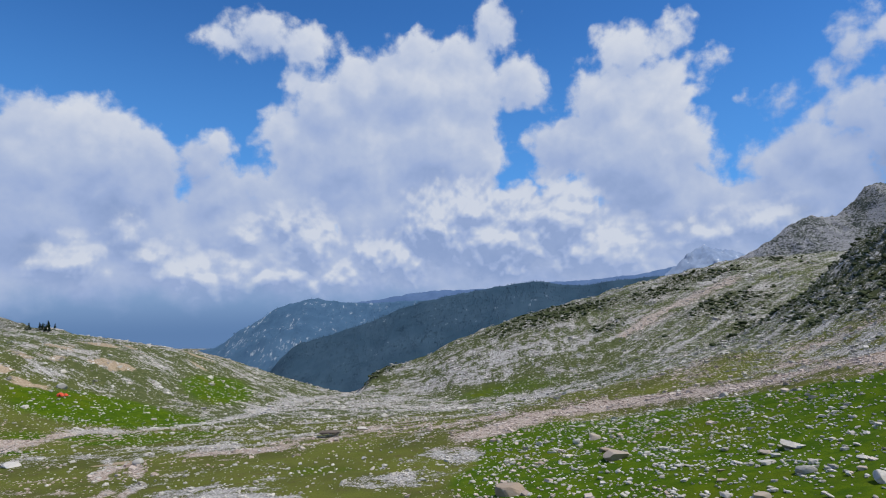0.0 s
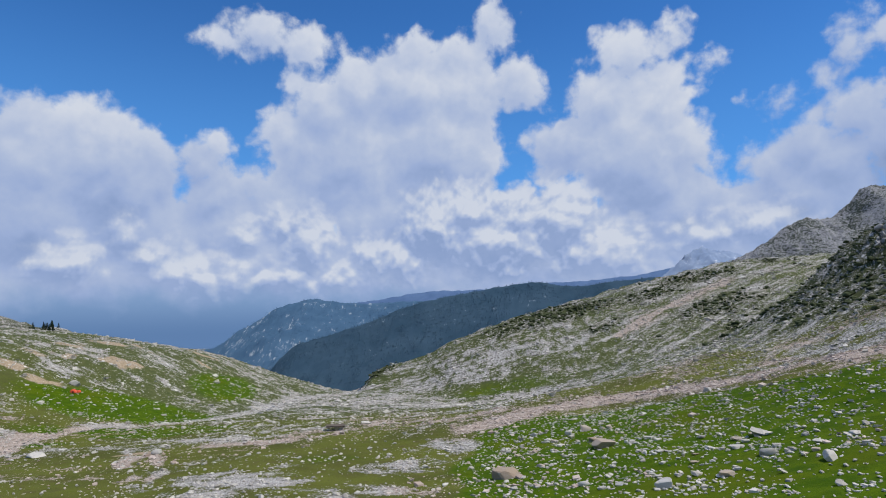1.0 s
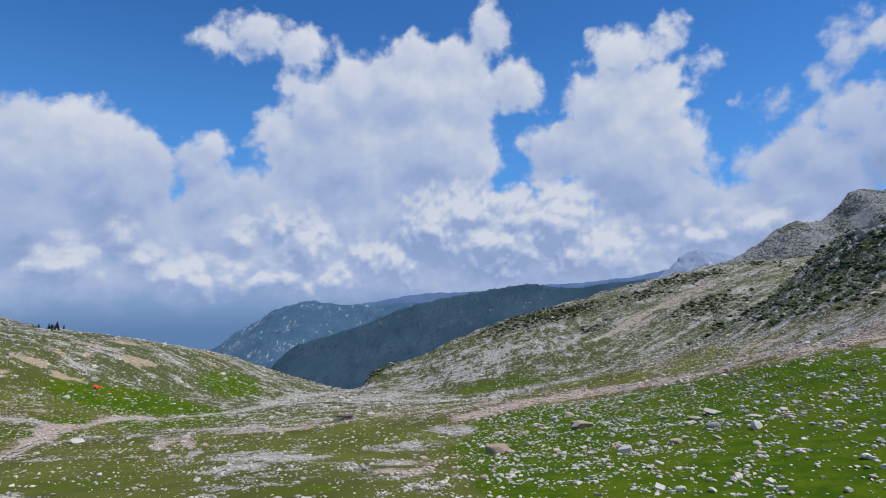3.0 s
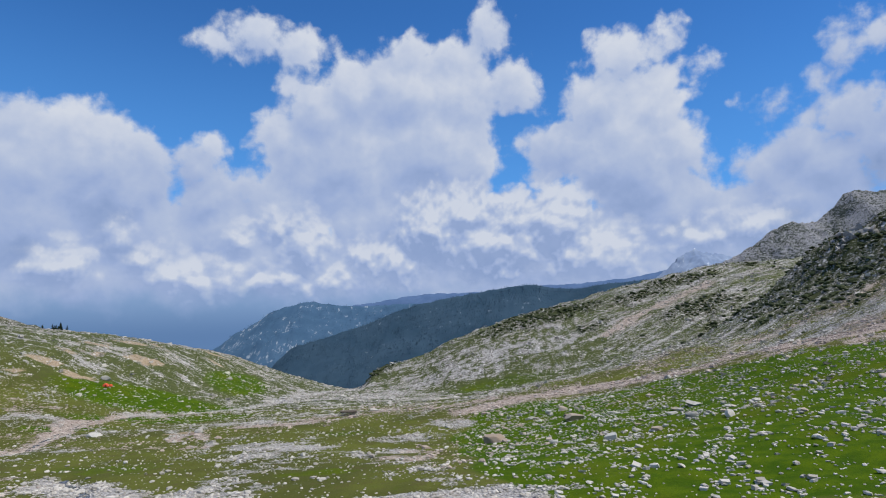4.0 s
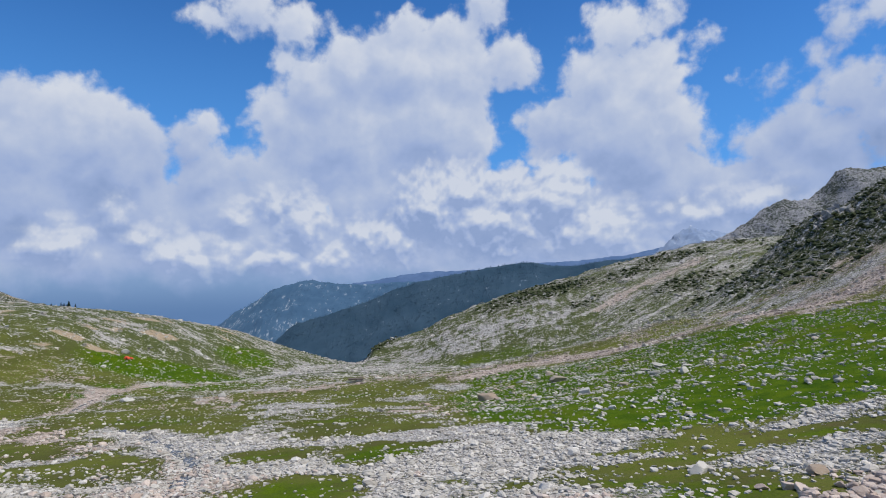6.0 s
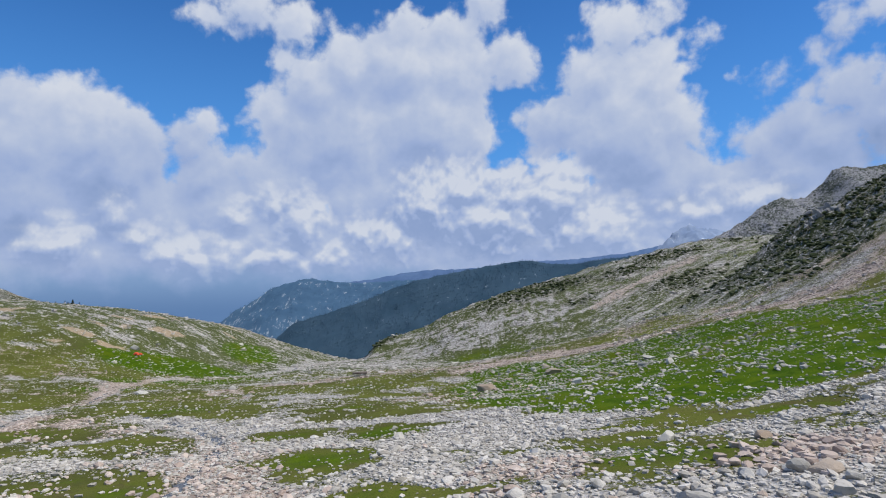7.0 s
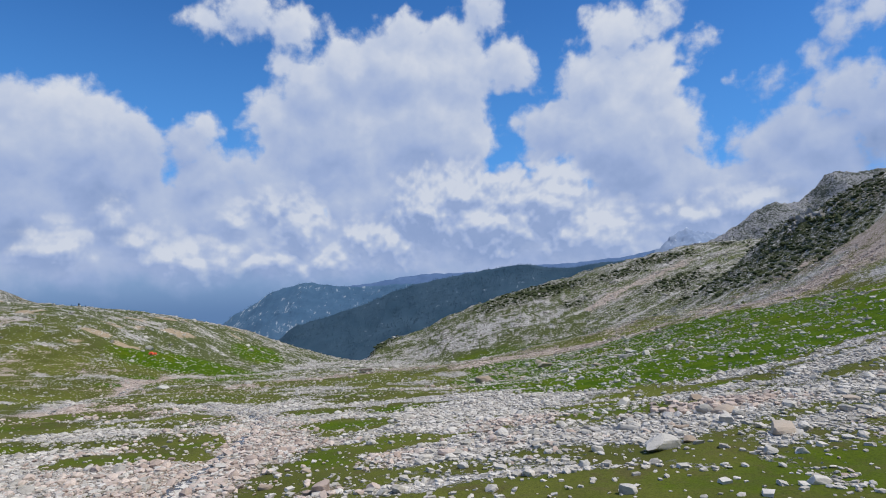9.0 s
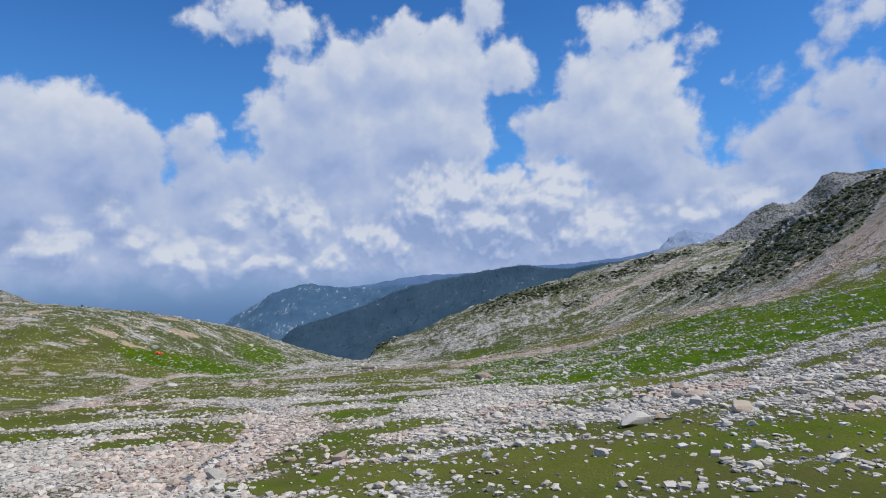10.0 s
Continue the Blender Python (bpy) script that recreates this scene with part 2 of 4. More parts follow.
def valley_z(y):
    return curve(y, (-400, -80, -30, 0, 50, 120, 250, 330, 425, 500, 640, 900, 1400), (80, 23, 14.5, 10.3, 3.2, -6.5, -21.5, -31, -44, -80, -160, -300, -420))


def spur_y(x):
    return 452 + 0.30 * x


def spur_z(x):
    return curve(x, (-120, -78, -66, -60, -53, -45, -20, 7, 31, 62, 106, 150, 184, 250, 300, 420, 800), (-95, -54, -44, -38, -28, -25.5, -18.5, -6, 2.5, 12.5, 23, 35, 43, 57, 62, 70, 90))


# hollows and swells of the slopes
DIPS = [(20, 95, 42, 36, -3.2), (85, 155, 60, 28, -4.2), (173, 186, 28, 26, -6), (185, 284, 28, 26, 5), (50, 310, 85, 60, -3.6), (-145, 279, 26, 26, 3.5), (-117, 111, 20, 25, -3), (15, -21, 24, 20, 1.4)]


def ground_base(x, y):
    xc, zc = valley_x(y), valley_z(y)
    d = x - xc + 9 * fbm(x, y, 70, 3)
    # the right-hand hillside draws back behind its dark rib
    d = d - smooth(285, 420, y) * smooth(150, 300, d) * 95
    right = curve(d, (-20, 0, 50, 100, 150, 185, 220, 245, 262, 276, 290, 304, 350, 450, 900), (0, 0.3, 2, 5.5, 14, 23, 31, 43, 52, 62, 74, 83, 108, 155, 280))
    right = right * (1 - 0.55 * smooth(170, 290, y) * smooth(190, 120, d))
    e = np.maximum(xc - x + 7 * fbm(x, y, 60, 3, 0.5, 5.0), 0)
    left = curve(e, (0, 22, 45, 65, 78, 110, 150, 250, 500), (0, 6, 14, 24, 29, 35, 38, 42, 45)) * (0.12 + 0.88 * smooth(120, 265, y)) * (1 - 0.25 * smooth(300, 440, y))
    z = zc + right + left
    near = spur_y(x)
    s = spur_z(x) - np.where(y < near, 0.215 * (near - y), 0.62 * (y - near)) - 2 * np.exp(-((y - near) / 14) ** 2)
    z = soft_max(z, s, 9)
    for cx, cy, rx, ry, dz in DIPS:
        z = z + dz * patch(x, y, cx, cy, rx, ry)
    # the ground falls away behind the spur and the left-hand hill
    z = z - smooth(455, 760, y) * smooth(-40, -160, x) * (90 - 60 * smooth(-250, -420, x))
    # a rocky knoll far on the left
    k = curve(x, (-900, -560, -508, -488, -456, -426, -405, -390, -330, -200), (36, 22, 10, 0, -9, -13, -16, -22, -110, -500)) - 0.3 * np.abs(y - 620) + 4 * ridged(x, y, 30, 4, 3.0)
    z = soft_max(z, k, 5)
    return z


def rock_mountain(x, y):
    """The bare mountain behind the right-hand hillside."""
    crest = curve(x, (-200, 150, 300, 390, 439, 478, 574, 622, 651, 690, 746, 1100), (-700, -330, -90, 20, 66, 84, 138, 147, 167, 196, 203, 300))
    off = y - (960 + 0.12 * (x - 570))
    return crest - np.where(off < 0, -0.55 * off, 0.8 * off)


def ground_z(x, y):
    z = ground_base(x, y)
    far = np.hypot(x, y + 40)
    rough = 0.25 + 0.9 * smooth(120, 260, np.abs(x - valley_x(y))) + 0.8 * smooth(150, 400, far)
    z = z + 1.3 * rough * fbm(x, y, 26, 4, 0.5, 3.0) + 0.35 * fbm(x, y, 6, 4, 0.55, 9.0) * (0.6 + rough)
    # crags on the dark rib and along the spur's crest
    rib = np.exp(-(((x - 212) / 45) ** 2 + ((y - 272) / 40) ** 2))
    z = z + 7 * rib * np.maximum(ridged(x, y, 26, 4, 2.0), -0.2)
    # stream beds cut into the valley floor
    z = z - 0.55 * along(x, y, STREAM_NEAR, 1.6) - 0.7 * along(x, y, STREAM_FAR, 2.2)
    return z


# ---- end of ground shape ----


# ---- ground cover ----
TALUS = [(8, 138), (25, 164), (46, 166), (60, 158), (71, 134), (82, 118), (95, 111), (112, 117), (138, 126), (172, 142)]
BLOCKS = [(-14, -17), (-4, -20), (5, -22), (12, -23), (19, -20), (26, -15), (38, -8), (50, -4), (75, 3)]
BLOCKS_UPPER = [(-6, 10), (4, 12), (15, 8), (28, 4), (45, 7), (72, 17)]


# scree on a bulging ridge edge; its sunlit paleness is put into the ground colour
LIT_SCREE_STRIP = [(112, 380), (126, 392), (170, 423), (215, 455)]
STONE_STRIPS = [[(-54, 95), (-67, 118), (-78, 139)], [(-48, 92), (-59, 116), (-66, 133)], [(-6, -32), (3, -32), (9, -33.5), (13, -35)], [(17, -40), (17, -34), (21, -29), (28, -24.5), (36, -24)], [(36, -5), (44, -8), (60, -6)]]
GRASSY = [(-72, 91, 14, 9), (-51, 64, 14, 9), (-61, 107, 10, 6), (-42, 107, 13, 8), (-20, 92, 11, 7), (-14, 128, 14, 9), (-21, 58, 10, 7), (-12, 41, 7, 6), (-36, 1, 9, 6), (-27, -12, 5, 5), (-16, 8, 5, 6), (-45, 22, 12, 7)]
STONY = [(-33, 90, 11, 4), (-12, 86, 8, 5), (-7, 106, 7, 4), (-48, 138, 12, 4), (-47, 113, 8, 3), (-1, 121, 10, 6), (3, 16, 15, 9), (6, -7, 9, 6)]


NEAR_GRASS = [(-72, 22, 12, 5), (-67, 36, 10, 5), (-35, -11, 7, 3.5), (-29, -3, 4, 4), (-14, 3, 3, 6), (-12, -19, 4.5, 7), (-13, -37, 6, 2.5), (-8, 19, 5, 5), (-8, -12, 4, 4), (-54, -1, 9, 4),
              (-7, 26, 6, 4), (-59, 71, 15, 6), (23, 29, 9, 4), (21, 5, 9, 2.5), (-23, 25, 6, 4), (20, 12, 9, 2.5), (12, -1, 5, 2.5), (32, 8, 8, 2), (-19, 57, 9, 4), (-22, 112, 9, 5)]
NEAR_STONES = [(-42, -10, 6, 9), (-39, -22, 7, 8), (-29, -19, 5, 6), (-21, -7, 4, 7), (-22, 17, 7, 4), (-1, 33, 13, 3), (12, 20, 12, 3), (-30, 91, 9, 4), (-11, 75, 9, 3), (6, 74, 5, 4), (14, 34, 9, 2),
               (-8, 34, 9, 3), (-66, 114, 4, 14), (-53, 105, 4, 9), (-58, 151, 12, 4), (-38, 100, 8, 4), (-14, 100, 7, 5), (-20, 112, 6, 3), (-24, 168, 7, 4)]


def cover(x, y):
    """How stony, how lush, how pink and how shrubby the ground is, each 0 to 1."""
    d = x - valley_x(y)
    wx, wy = x + 5 * fbm(x, y, 18, 3, 0.5, 1.0), y + 5 * fbm(x, y, 18, 3, 0.5, 4.0)
    # lush grass
    upper = np.interp(wx, (0, 14, 34, 53, 60, 70, 90, 110, 140), (128, 146, 142, 136, 119, 103, 90, 78, 62))
    lower = np.interp(wx, (0, 8, 15, 30, 40, 60, 80, 130), (46, 30, 22, 18, 17, 21, 28, 45))
    lush = smooth(-4, 5, wx - np.interp(wy, (20, 40, 90, 125), (6, 3, 1, 5))) * smooth(-4, 4, upper - wy) * smooth(-4, 5, wy - lower) * smooth(128, 100, wx)
    lush = np.maximum(lush, 1.1 * patch(wx, wy, -118, 214, 36, 20, 10))
    lush = np.maximum(lush, 0.9 * np.maximum(patch(wx, wy, -112, 150, 15, 5, 5), patch(wx, wy, -84, 166, 20, 6, 10)))
    lush = np.maximum(lush, 0.95 * patch(wx, wy, -114, 302, 16, 40, 8))
    lush = np.maximum(lush, 0.9 * patch(wx, wy, -98, 178, 34, 9, 10))
    lush = np.maximum(lush, 0.55 * patch(wx, wy, -8, 21, 7, 6) + 0.55 * patch(wx, wy, -15, 5, 6, 6) + 0.5 * patch(wx, wy, 13, -8, 8, 6) + 0.4 * patch(wx, wy, 18, -38, 22, 5))
    lush = np.maximum(lush, 0.42 * patch(wx, wy, 30, 338, 60, 16, 0))
    for cx, cy, rx, ry in NEAR_GRASS:
        lush = np.maximum(lush, 0.42 * patch(wx, wy, cx, cy, rx, ry))
    # stones
    bands = np.maximum.reduce([
        along(wx, wy, BLOCKS, 6.5), along(wx, wy, BLOCKS_UPPER, 4.5), 0.9 * along(wx, wy, [(2, 24), (16, 13), (30, 12), (50, 16), (75, 24)], 3.0),
        along(wx, wy, STREAM_NEAR, 7.0), along(wx, wy, STREAM_FAR, 8.0), along(wx, wy, TALUS, 10.0), 1.1 * along(wx, wy, LIT_SCREE_STRIP, 8.0)])
    mottle = fbm(x, y, 22, 5, 0.6, 6.0)
    streak = fbm(x * 0.35 + 0.25 * y, y * 1.2, 14, 5, 0.6, 2.0)
    stony = 0.51 + 0.48 * mottle + 0.52 * fbm(x, y, 6, 4, 0.62, 44.0)
    stony = stony + 0.30 * patch(wx, wy, -3, 16, 20, 20) + 0.16 * patch(wx, wy, -34, -8, 22, 36) + 0.06 * patch(wx, wy, -40, 60, 40, 26)
    stony = stony + 0.30 * patch(wx, wy, -10, 315, 110, 70) * smooth(-0.45, 0.15, streak) + 0.16 * patch(wx, wy, 60, 400, 90, 30) - 0.35 * patch(wx, wy, 26, 345, 26, 8)
    slope = smooth(160, 215, d) * smooth(120, 160, y + 0.3 * x)
    stony = stony * (1 - slope) + slope * (0.645 + 0.30 * streak)
    stony = np.maximum(stony, bands * (0.95 + 0.3 * mottle))
    for line in STONE_STRIPS:
        stony = np.maximum(stony, 0.85 * along(wx, wy, line, 2.2))
    for cx, cy, rx, ry in GRASSY:
        stony = stony - 0.35 * patch(wx, wy, cx, cy, rx, ry)
    for cx, cy, rx, ry in STONY:
        stony = stony + 0.35 * patch(wx, wy, cx, cy, rx, ry)
    for cx, cy, rx, ry in NEAR_GRASS:
        stony = stony - 0.55 * patch(wx, wy, cx, cy, rx, ry)
    for cx, cy, rx, ry in NEAR_STONES:
        stony = stony + 0.30 * patch(wx, wy, cx, cy, rx, ry)
    stony = stony - 0.09 * smooth(55, 75, y) * smooth(160, 130, y) * smooth(10, -5, x)
    near_green = smooth(-27, -36, y + 0.05 * x + 6 * mottle) * smooth(-8, 8, x)
    stony = stony - 0.12 * near_green + 0.03 * smooth(0, -25, y) * smooth(12, -6, x) - 0.5 * lush * (1 - 0.75 * bands)
    left = smooth(30, 60, -d) * smooth(170, 230, y)
    stony = stony + left * (0.3 * streak + 0.03)
    knoll = smooth(-360, -440, x) * smooth(480, 560, y)
    stony = stony + 0.2 * knoll
    # pink granite gravel
    pink = np.maximum.reduce([1.3 * along(wx, wy, TALUS, 17), patch(wx, wy, 22, -13, 11, 7), patch(wx, wy, 4, -9, 8, 6), 0.45 * patch(wx, wy, -10, 310, 130, 80),
                              0.9 * along(wx, wy, LIT_SCREE_STRIP, 10), smooth(-0.05, 0.4, fbm(x, y, 50, 3, 0.5, 12.0) + 0.2 * smooth(50, 110, y)) * (0.85 - 0.4 * smooth(190, 240, y))])
    # creeping juniper on the upper slopes
    shrub = smooth(222, 255, d + 14 * mottle) * smooth(165, 205, y) * smooth(420, 300, y)
    shrub = np.maximum(shrub, 0.9 * patch(wx, wy, 78, 447, 62, 26, 15))
    shrub = np.maximum(shrub, 0.9 * patch(wx, wy, -52, 432, 16, 18, 10))
    shrub = np.maximum(shrub, 0.8 * patch(wx, wy, 200, 480, 45, 16, 12))
    shrub = np.maximum(shrub, 0.85 * patch(wx, wy, 150, 452, 30, 14, 15))
    shrub = np.maximum(shrub, 0.7 * patch(wx, wy, 110, 400, 22, 12, 20))
    shrub = np.maximum(shrub, 0.75 * slope * smooth(0.12, 0.34, fbm(x * 0.5 + 0.3 * y, y, 20, 5, 0.62, 50.0)) * smooth(180, 230, d))
    shrub = np.maximum(shrub, 0.8 * patch(wx, wy, 180, 398, 45, 20, 25))
    shrub = np.maximum(shrub, 0.75 * patch(wx, wy, 148, 226, 26, 14, 20))
    shrub = np.maximum(shrub, 0.6 * knoll)
    shrub = shrub * smooth(-0.35, 0.1, fbm(x, y, 17, 4, 0.6, 15.0) + 0.15) * (1 - along(wx, wy, LIT_SCREE_STRIP, 10.0))
    # bare tan earth on the left-hand hill and beside the talus
    earth = left * smooth(0.16, 0.36, fbm(x * 0.6, y, 15, 5, 0.62, 21.0) + 0.10 * patch(x, y, -160, 250, 26, 40)) + 0.8 * patch(wx, wy, 100, 128, 26, 5, 10) + patch(wx, wy, -70, 130, 7, 2.5, 10)
    clip = lambda v: np.clip(v, 0, 1)
    return clip(stony), clip(lush), clip(pink), clip(shrub), clip(earth)


# ---- materials ----
def material(name):
    mat = bpy.data.materials.new(name)
    mat.use_nodes = True
    mat.node_tree.nodes.clear()
    N = Nodes(mat.node_tree)
    N.out = N.add("ShaderNodeOutputMaterial")
    N.at = N.add("ShaderNodeNewGeometry").outputs["Position"]
    return mat, N


def finish(N, color, rough=0.9, bump=None, strength=0.4, distance=0.1, metal=0.0, spec=0.3):
    b = N.add("ShaderNodeBsdfPrincipled", {"Base Color": color, "Roughness": rough, "Metallic": metal, "Specular IOR Level": spec})
    if bump is not None:
        N.plug(N.add("ShaderNodeBump", {"Height": bump, "Strength": strength, "Distance": distance}).outputs[0], b.inputs["Normal"])
    N.plug(b.outputs[0], N.out.inputs["Surface"])
    return b


def ground_material():
    mat, N = material("alpine_ground")
    att = lambda n: N.add("ShaderNodeAttribute", attribute_name=n).outputs["Fac"]
    add = lambda a, b: N.math("ADD", a, b)
    mul = lambda a, b: N.math("MULTIPLY", a, b)
    off = lambda n, k: mul(N.math("SUBTRACT", n, 0.5), k)
    east, north, _ = N.add("ShaderNodeSeparateXYZ", {0: N.at}).outputs
    flat = N.vec("MULTIPLY", N.at, (1.0, 1.0, 0.35))
    broad, middle, fine, grit = N.noise(N.at, 0.05, 3.0, 0.6), N.noise(N.at, 0.33, 5.0, 0.68), N.noise(N.at, 2.2, 4.0, 0.7), N.noise(N.at, 8.0, 2.0, 0.7)
    hill = N.ramp(north, 140.0, 210.0)
    # scree and scrub lie in streaks: across the spur's foot, and slanting up the right-hand hillside
    u = add(mul(east, 0.80), mul(north, 0.60))
    v = add(mul(east, -0.60), mul(north, 0.80))
    sweep = N.noise(N.add("ShaderNodeCombineXYZ", {0: mul(u, 0.020), 1: mul(v, 0.16), 2: 0.0}).outputs[0], 1.0, 6.0, 0.74)
    level = N.noise(N.vec("MULTIPLY", N.at, (0.045, 0.20, 0.1)), 1.0, 6.0, 0.74)
    drawn = N.add("ShaderNodeMix", {0: N.ramp(east, 40.0, 105.0), 2: level, 3: sweep}, data_type="FLOAT").outputs[0]

    # turf: olive pasture, lush green, dry grey-green on the hills
    lush_at = N.ramp(add(att("lush"), add(off(middle, 0.55), off(broad, 0.5))), 0.22, 0.60)
    olive = N.mix(N.ramp(broad, 0.36, 0.64), (0.128, 0.142, 0.024, 1), (0.084, 0.094, 0.020, 1))
    olive = N.mix(N.ramp(middle, 0.54, 0.70, 0.0, 0.75), olive, (0.088, 0.125, 0.006, 1))
    olive = N.mix(N.ramp(middle, 0.46, 0.33, 0.0, 0.7), olive, (0.105, 0.088, 0.036, 1))
    lush = N.mix(N.ramp(middle, 0.36, 0.66), (0.042, 0.090, 0.0015, 1), (0.092, 0.145, 0.002, 1))
    lush = N.mix(N.ramp(broad, 0.50, 0.68, 0.0, 0.7), lush, (0.105, 0.128, 0.004, 1))
    dry = N.mix(N.ramp(middle, 0.3, 0.7), (0.058, 0.080, 0.028, 1), (0.112, 0.126, 0.054, 1))
    grass = N.mix(N.ramp(north, 170.0, 260.0, 0.0, 0.9), olive, dry)
    grass = N.mix(lush_at, grass, lush)
    grass = N.mix(N.ramp(fine, 0.52, 0.74, 0.0, 0.55), grass, N.mix(lush_at, (0.135, 0.118, 0.046, 1), (0.060, 0.075, 0.010, 1)))
    grass = N.mix(N.ramp(grit, 0.34, 0.58, 0.6, 0.0), grass, N.mix(lush_at, (0.050, 0.058, 0.016, 1), (0.026, 0.064, 0.001, 1)))

    # how stony it is, broken up at every scale
    stony = add(att("stony"), add(mul(hill, off(drawn, 1.7)), add(off(middle, 0.85), off(fine, 0.85))))
    bare = N.ramp(N.math("SUBTRACT", stony, mul(hill, 0.10)), 0.53, 0.70)
    pinkish = N.ramp(add(att("pink"), off(middle, 0.6)), 0.35, 0.85)
    cell = N.add("ShaderNodeTexVoronoi", {"Vector": N.at, "Scale": 3.2, "Detail": 0.0}, feature="F1")
    shade = N.add("ShaderNodeSeparateColor", {0: cell.outputs["Color"]}).outputs[0]
    gravel = N.mix(pinkish, N.mix(shade, (0.25, 0.24, 0.225, 1), (0.56, 0.54, 0.515, 1)), N.mix(shade, (0.27, 0.215, 0.175, 1), (0.56, 0.475, 0.41, 1)))
    gravel = N.mix(N.ramp(grit, 0.56, 0.70, 0.0, 0.5), gravel, (0.105, 0.10, 0.055, 1))
    color = N.mix(bare, grass, gravel)
    color = N.mix(N.ramp(add(att("earth"), add(off(middle, 0.9), off(fine, 0.6))), 0.34, 0.62), color, N.mix(shade, (0.27, 0.20, 0.125, 1), (0.43, 0.35, 0.25, 1)))

    # creeping juniper between the rocks
    scrub = N.noise(N.at, 0.30, 5.0, 0.75)
    dark = N.ramp(add(add(mul(att("shrub"), 0.75), mul(hill, 0.23)), add(off(scrub, 1.5), mul(hill, off(drawn, -0.9)))), 0.46, 0.60)
    dark = mul(dark, N.ramp(att("lush"), 0.5, 0.2, 0.25, 1.0))
    color = N.mix(mul(dark, 0.85), color, N.mix(fine, (0.026, 0.034, 0.014, 1), (0.072, 0.080, 0.036, 1)))

    # rocks too far off or too small to be shapes of their own
    rise = mul(cell.outputs[0], bare)
    for scale, low, high, first, last in ((2.3, 0.02, 0.62, 30.0, 70.0), (1.05, 0.02, 0.56, 60.0, 110.0), (0.48, 0.01, 0.40, 130.0, 200.0)):
        spot = N.add("ShaderNodeTexVoronoi", {"Vector": flat, "Scale": scale, "Detail": 0.0}, feature="F1")
        tone, luck, size = N.add("ShaderNodeSeparateColor", {0: spot.outputs["Color"]}).outputs
        chance = mul(N.ramp(stony, 0.28, 0.95, low, high), N.ramp(north, first, last))
        edge = add(0.22, mul(size, 0.24))
        there = mul(N.math("LESS_THAN", luck, chance), N.math("LESS_THAN", add(spot.outputs[0], off(fine, 0.25)), edge))
        rock = N.mix(pinkish, N.mix(tone, (0.34, 0.325, 0.295, 1), (0.70, 0.68, 0.645, 1)), N.mix(tone, (0.36, 0.285, 0.235, 1), (0.66, 0.565, 0.495, 1)))
        color = N.mix(there, color, rock)
        rise = add(rise, mul(mul(there, N.math("SUBTRACT", 0.6, spot.outputs[0])), 1.2 / scale))
    h = add(add(mul(fine, 0.30), mul(grit, 0.12)), rise)
    finish(N, color, 0.95, h, 0.8, 0.30, spec=0.06)
    return mat


def stone_material(name, random_source, a, b, lichen=(0.20, 0.19, 0.13)):
    mat, N = material(name)
    if random_source == "island":
        r = N.add("ShaderNodeNewGeometry").outputs["Random Per Island"]
    else:
        r = N.add("ShaderNodeObjectInfo").outputs["Random"]
    n1, n2 = N.noise(N.at, 1.7, 4.0, 0.65), N.noise(N.at, 9.0, 2.0, 0.6)
    tone = N.mix(r, (*a, 1), (*b, 1))
    tone = N.mix(N.ramp(n1, 0.54, 0.75, 0.0, 0.6), tone, (*lichen, 1))
    tone = N.mix(N.ramp(n2, 0.55, 0.8, 0.0, 0.4), tone, (0.12, 0.115, 0.10, 1))
    finish(N, tone, 0.9, N.math("ADD", n1, N.math("MULTIPLY", n2, 0.4)), 0.6, 0.12, spec=0.25)
    return mat


def plain_material(name, a, b, scale=2.0, rough=0.9, bump=0.3, distance=0.05, spec=0.2):
    mat, N = material(name)
    n = N.noise(N.at, scale, 6.0, 0.65)
    finish(N, N.mix(N.ramp(n, 0.3, 0.7), (*a, 1), (*b, 1)), rough, n, bump, distance, spec=spec)
    return mat


GROUND = ground_material()
STONE_LOOSE = stone_material("loose_stone", "island", (0.35, 0.325, 0.28), (0.64, 0.605, 0.55))
STONE_PINK = stone_material("pink_stone", "island", (0.38, 0.30, 0.25), (0.64, 0.545, 0.475))
STONE_GREY = stone_material("grey_granite", "object", (0.36, 0.345, 0.312), (0.59, 0.565, 0.52))
STONE_BROWN = stone_material("brown_granite", "object", (0.33, 0.26, 0.195), (0.46, 0.39, 0.32), (0.40, 0.38, 0.35))
STONE_ROSE = stone_material("rose_granite", "object", (0.40, 0.315, 0.265), (0.57, 0.475, 0.41), (0.30, 0.26, 0.22))
JUNIPER = plain_material("juniper", (0.030, 0.042, 0.018), (0.065, 0.080, 0.032), 1.2)


# ---- the ground sheet ----
def steps(lo, hi, fine_lo, fine_hi, fine, growth):
    """Cuts along an axis: fine in the middle stretch, wider and wider outside it."""
    out = list(np.arange(fine_lo, fine_hi, fine))
    v, s = out[-1], fine
    while v < hi:
        s *= growth
        v += s
        out.append(v)
    v, s, low = out[0], fine, []
    while v > lo:
        s *= growth
        v -= s
        low.append(v)
    return np.array(low[::-1] + out)


def mesh_from(name, verts, faces, smooth_shade=True):
    """A mesh from arrays of corners and of equal-sided faces."""
    me = bpy.data.meshes.new(name)
    faces = np.asarray(faces, np.int32)
    k = faces.shape[1]
    me.vertices.add(len(verts))
    me.vertices.foreach_set("co", np.asarray(verts, np.float32).ravel())
    me.loops.add(faces.size)
    me.loops.foreach_set("vertex_index", faces.ravel())
    me.polygons.add(len(faces))
    me.polygons.foreach_set("loop_start", np.arange(0, faces.size, k, dtype=np.int32))
    me.polygons.foreach_set("use_smooth", np.full(len(faces), smooth_shade))
    me.update()
    me.validate()
    return me


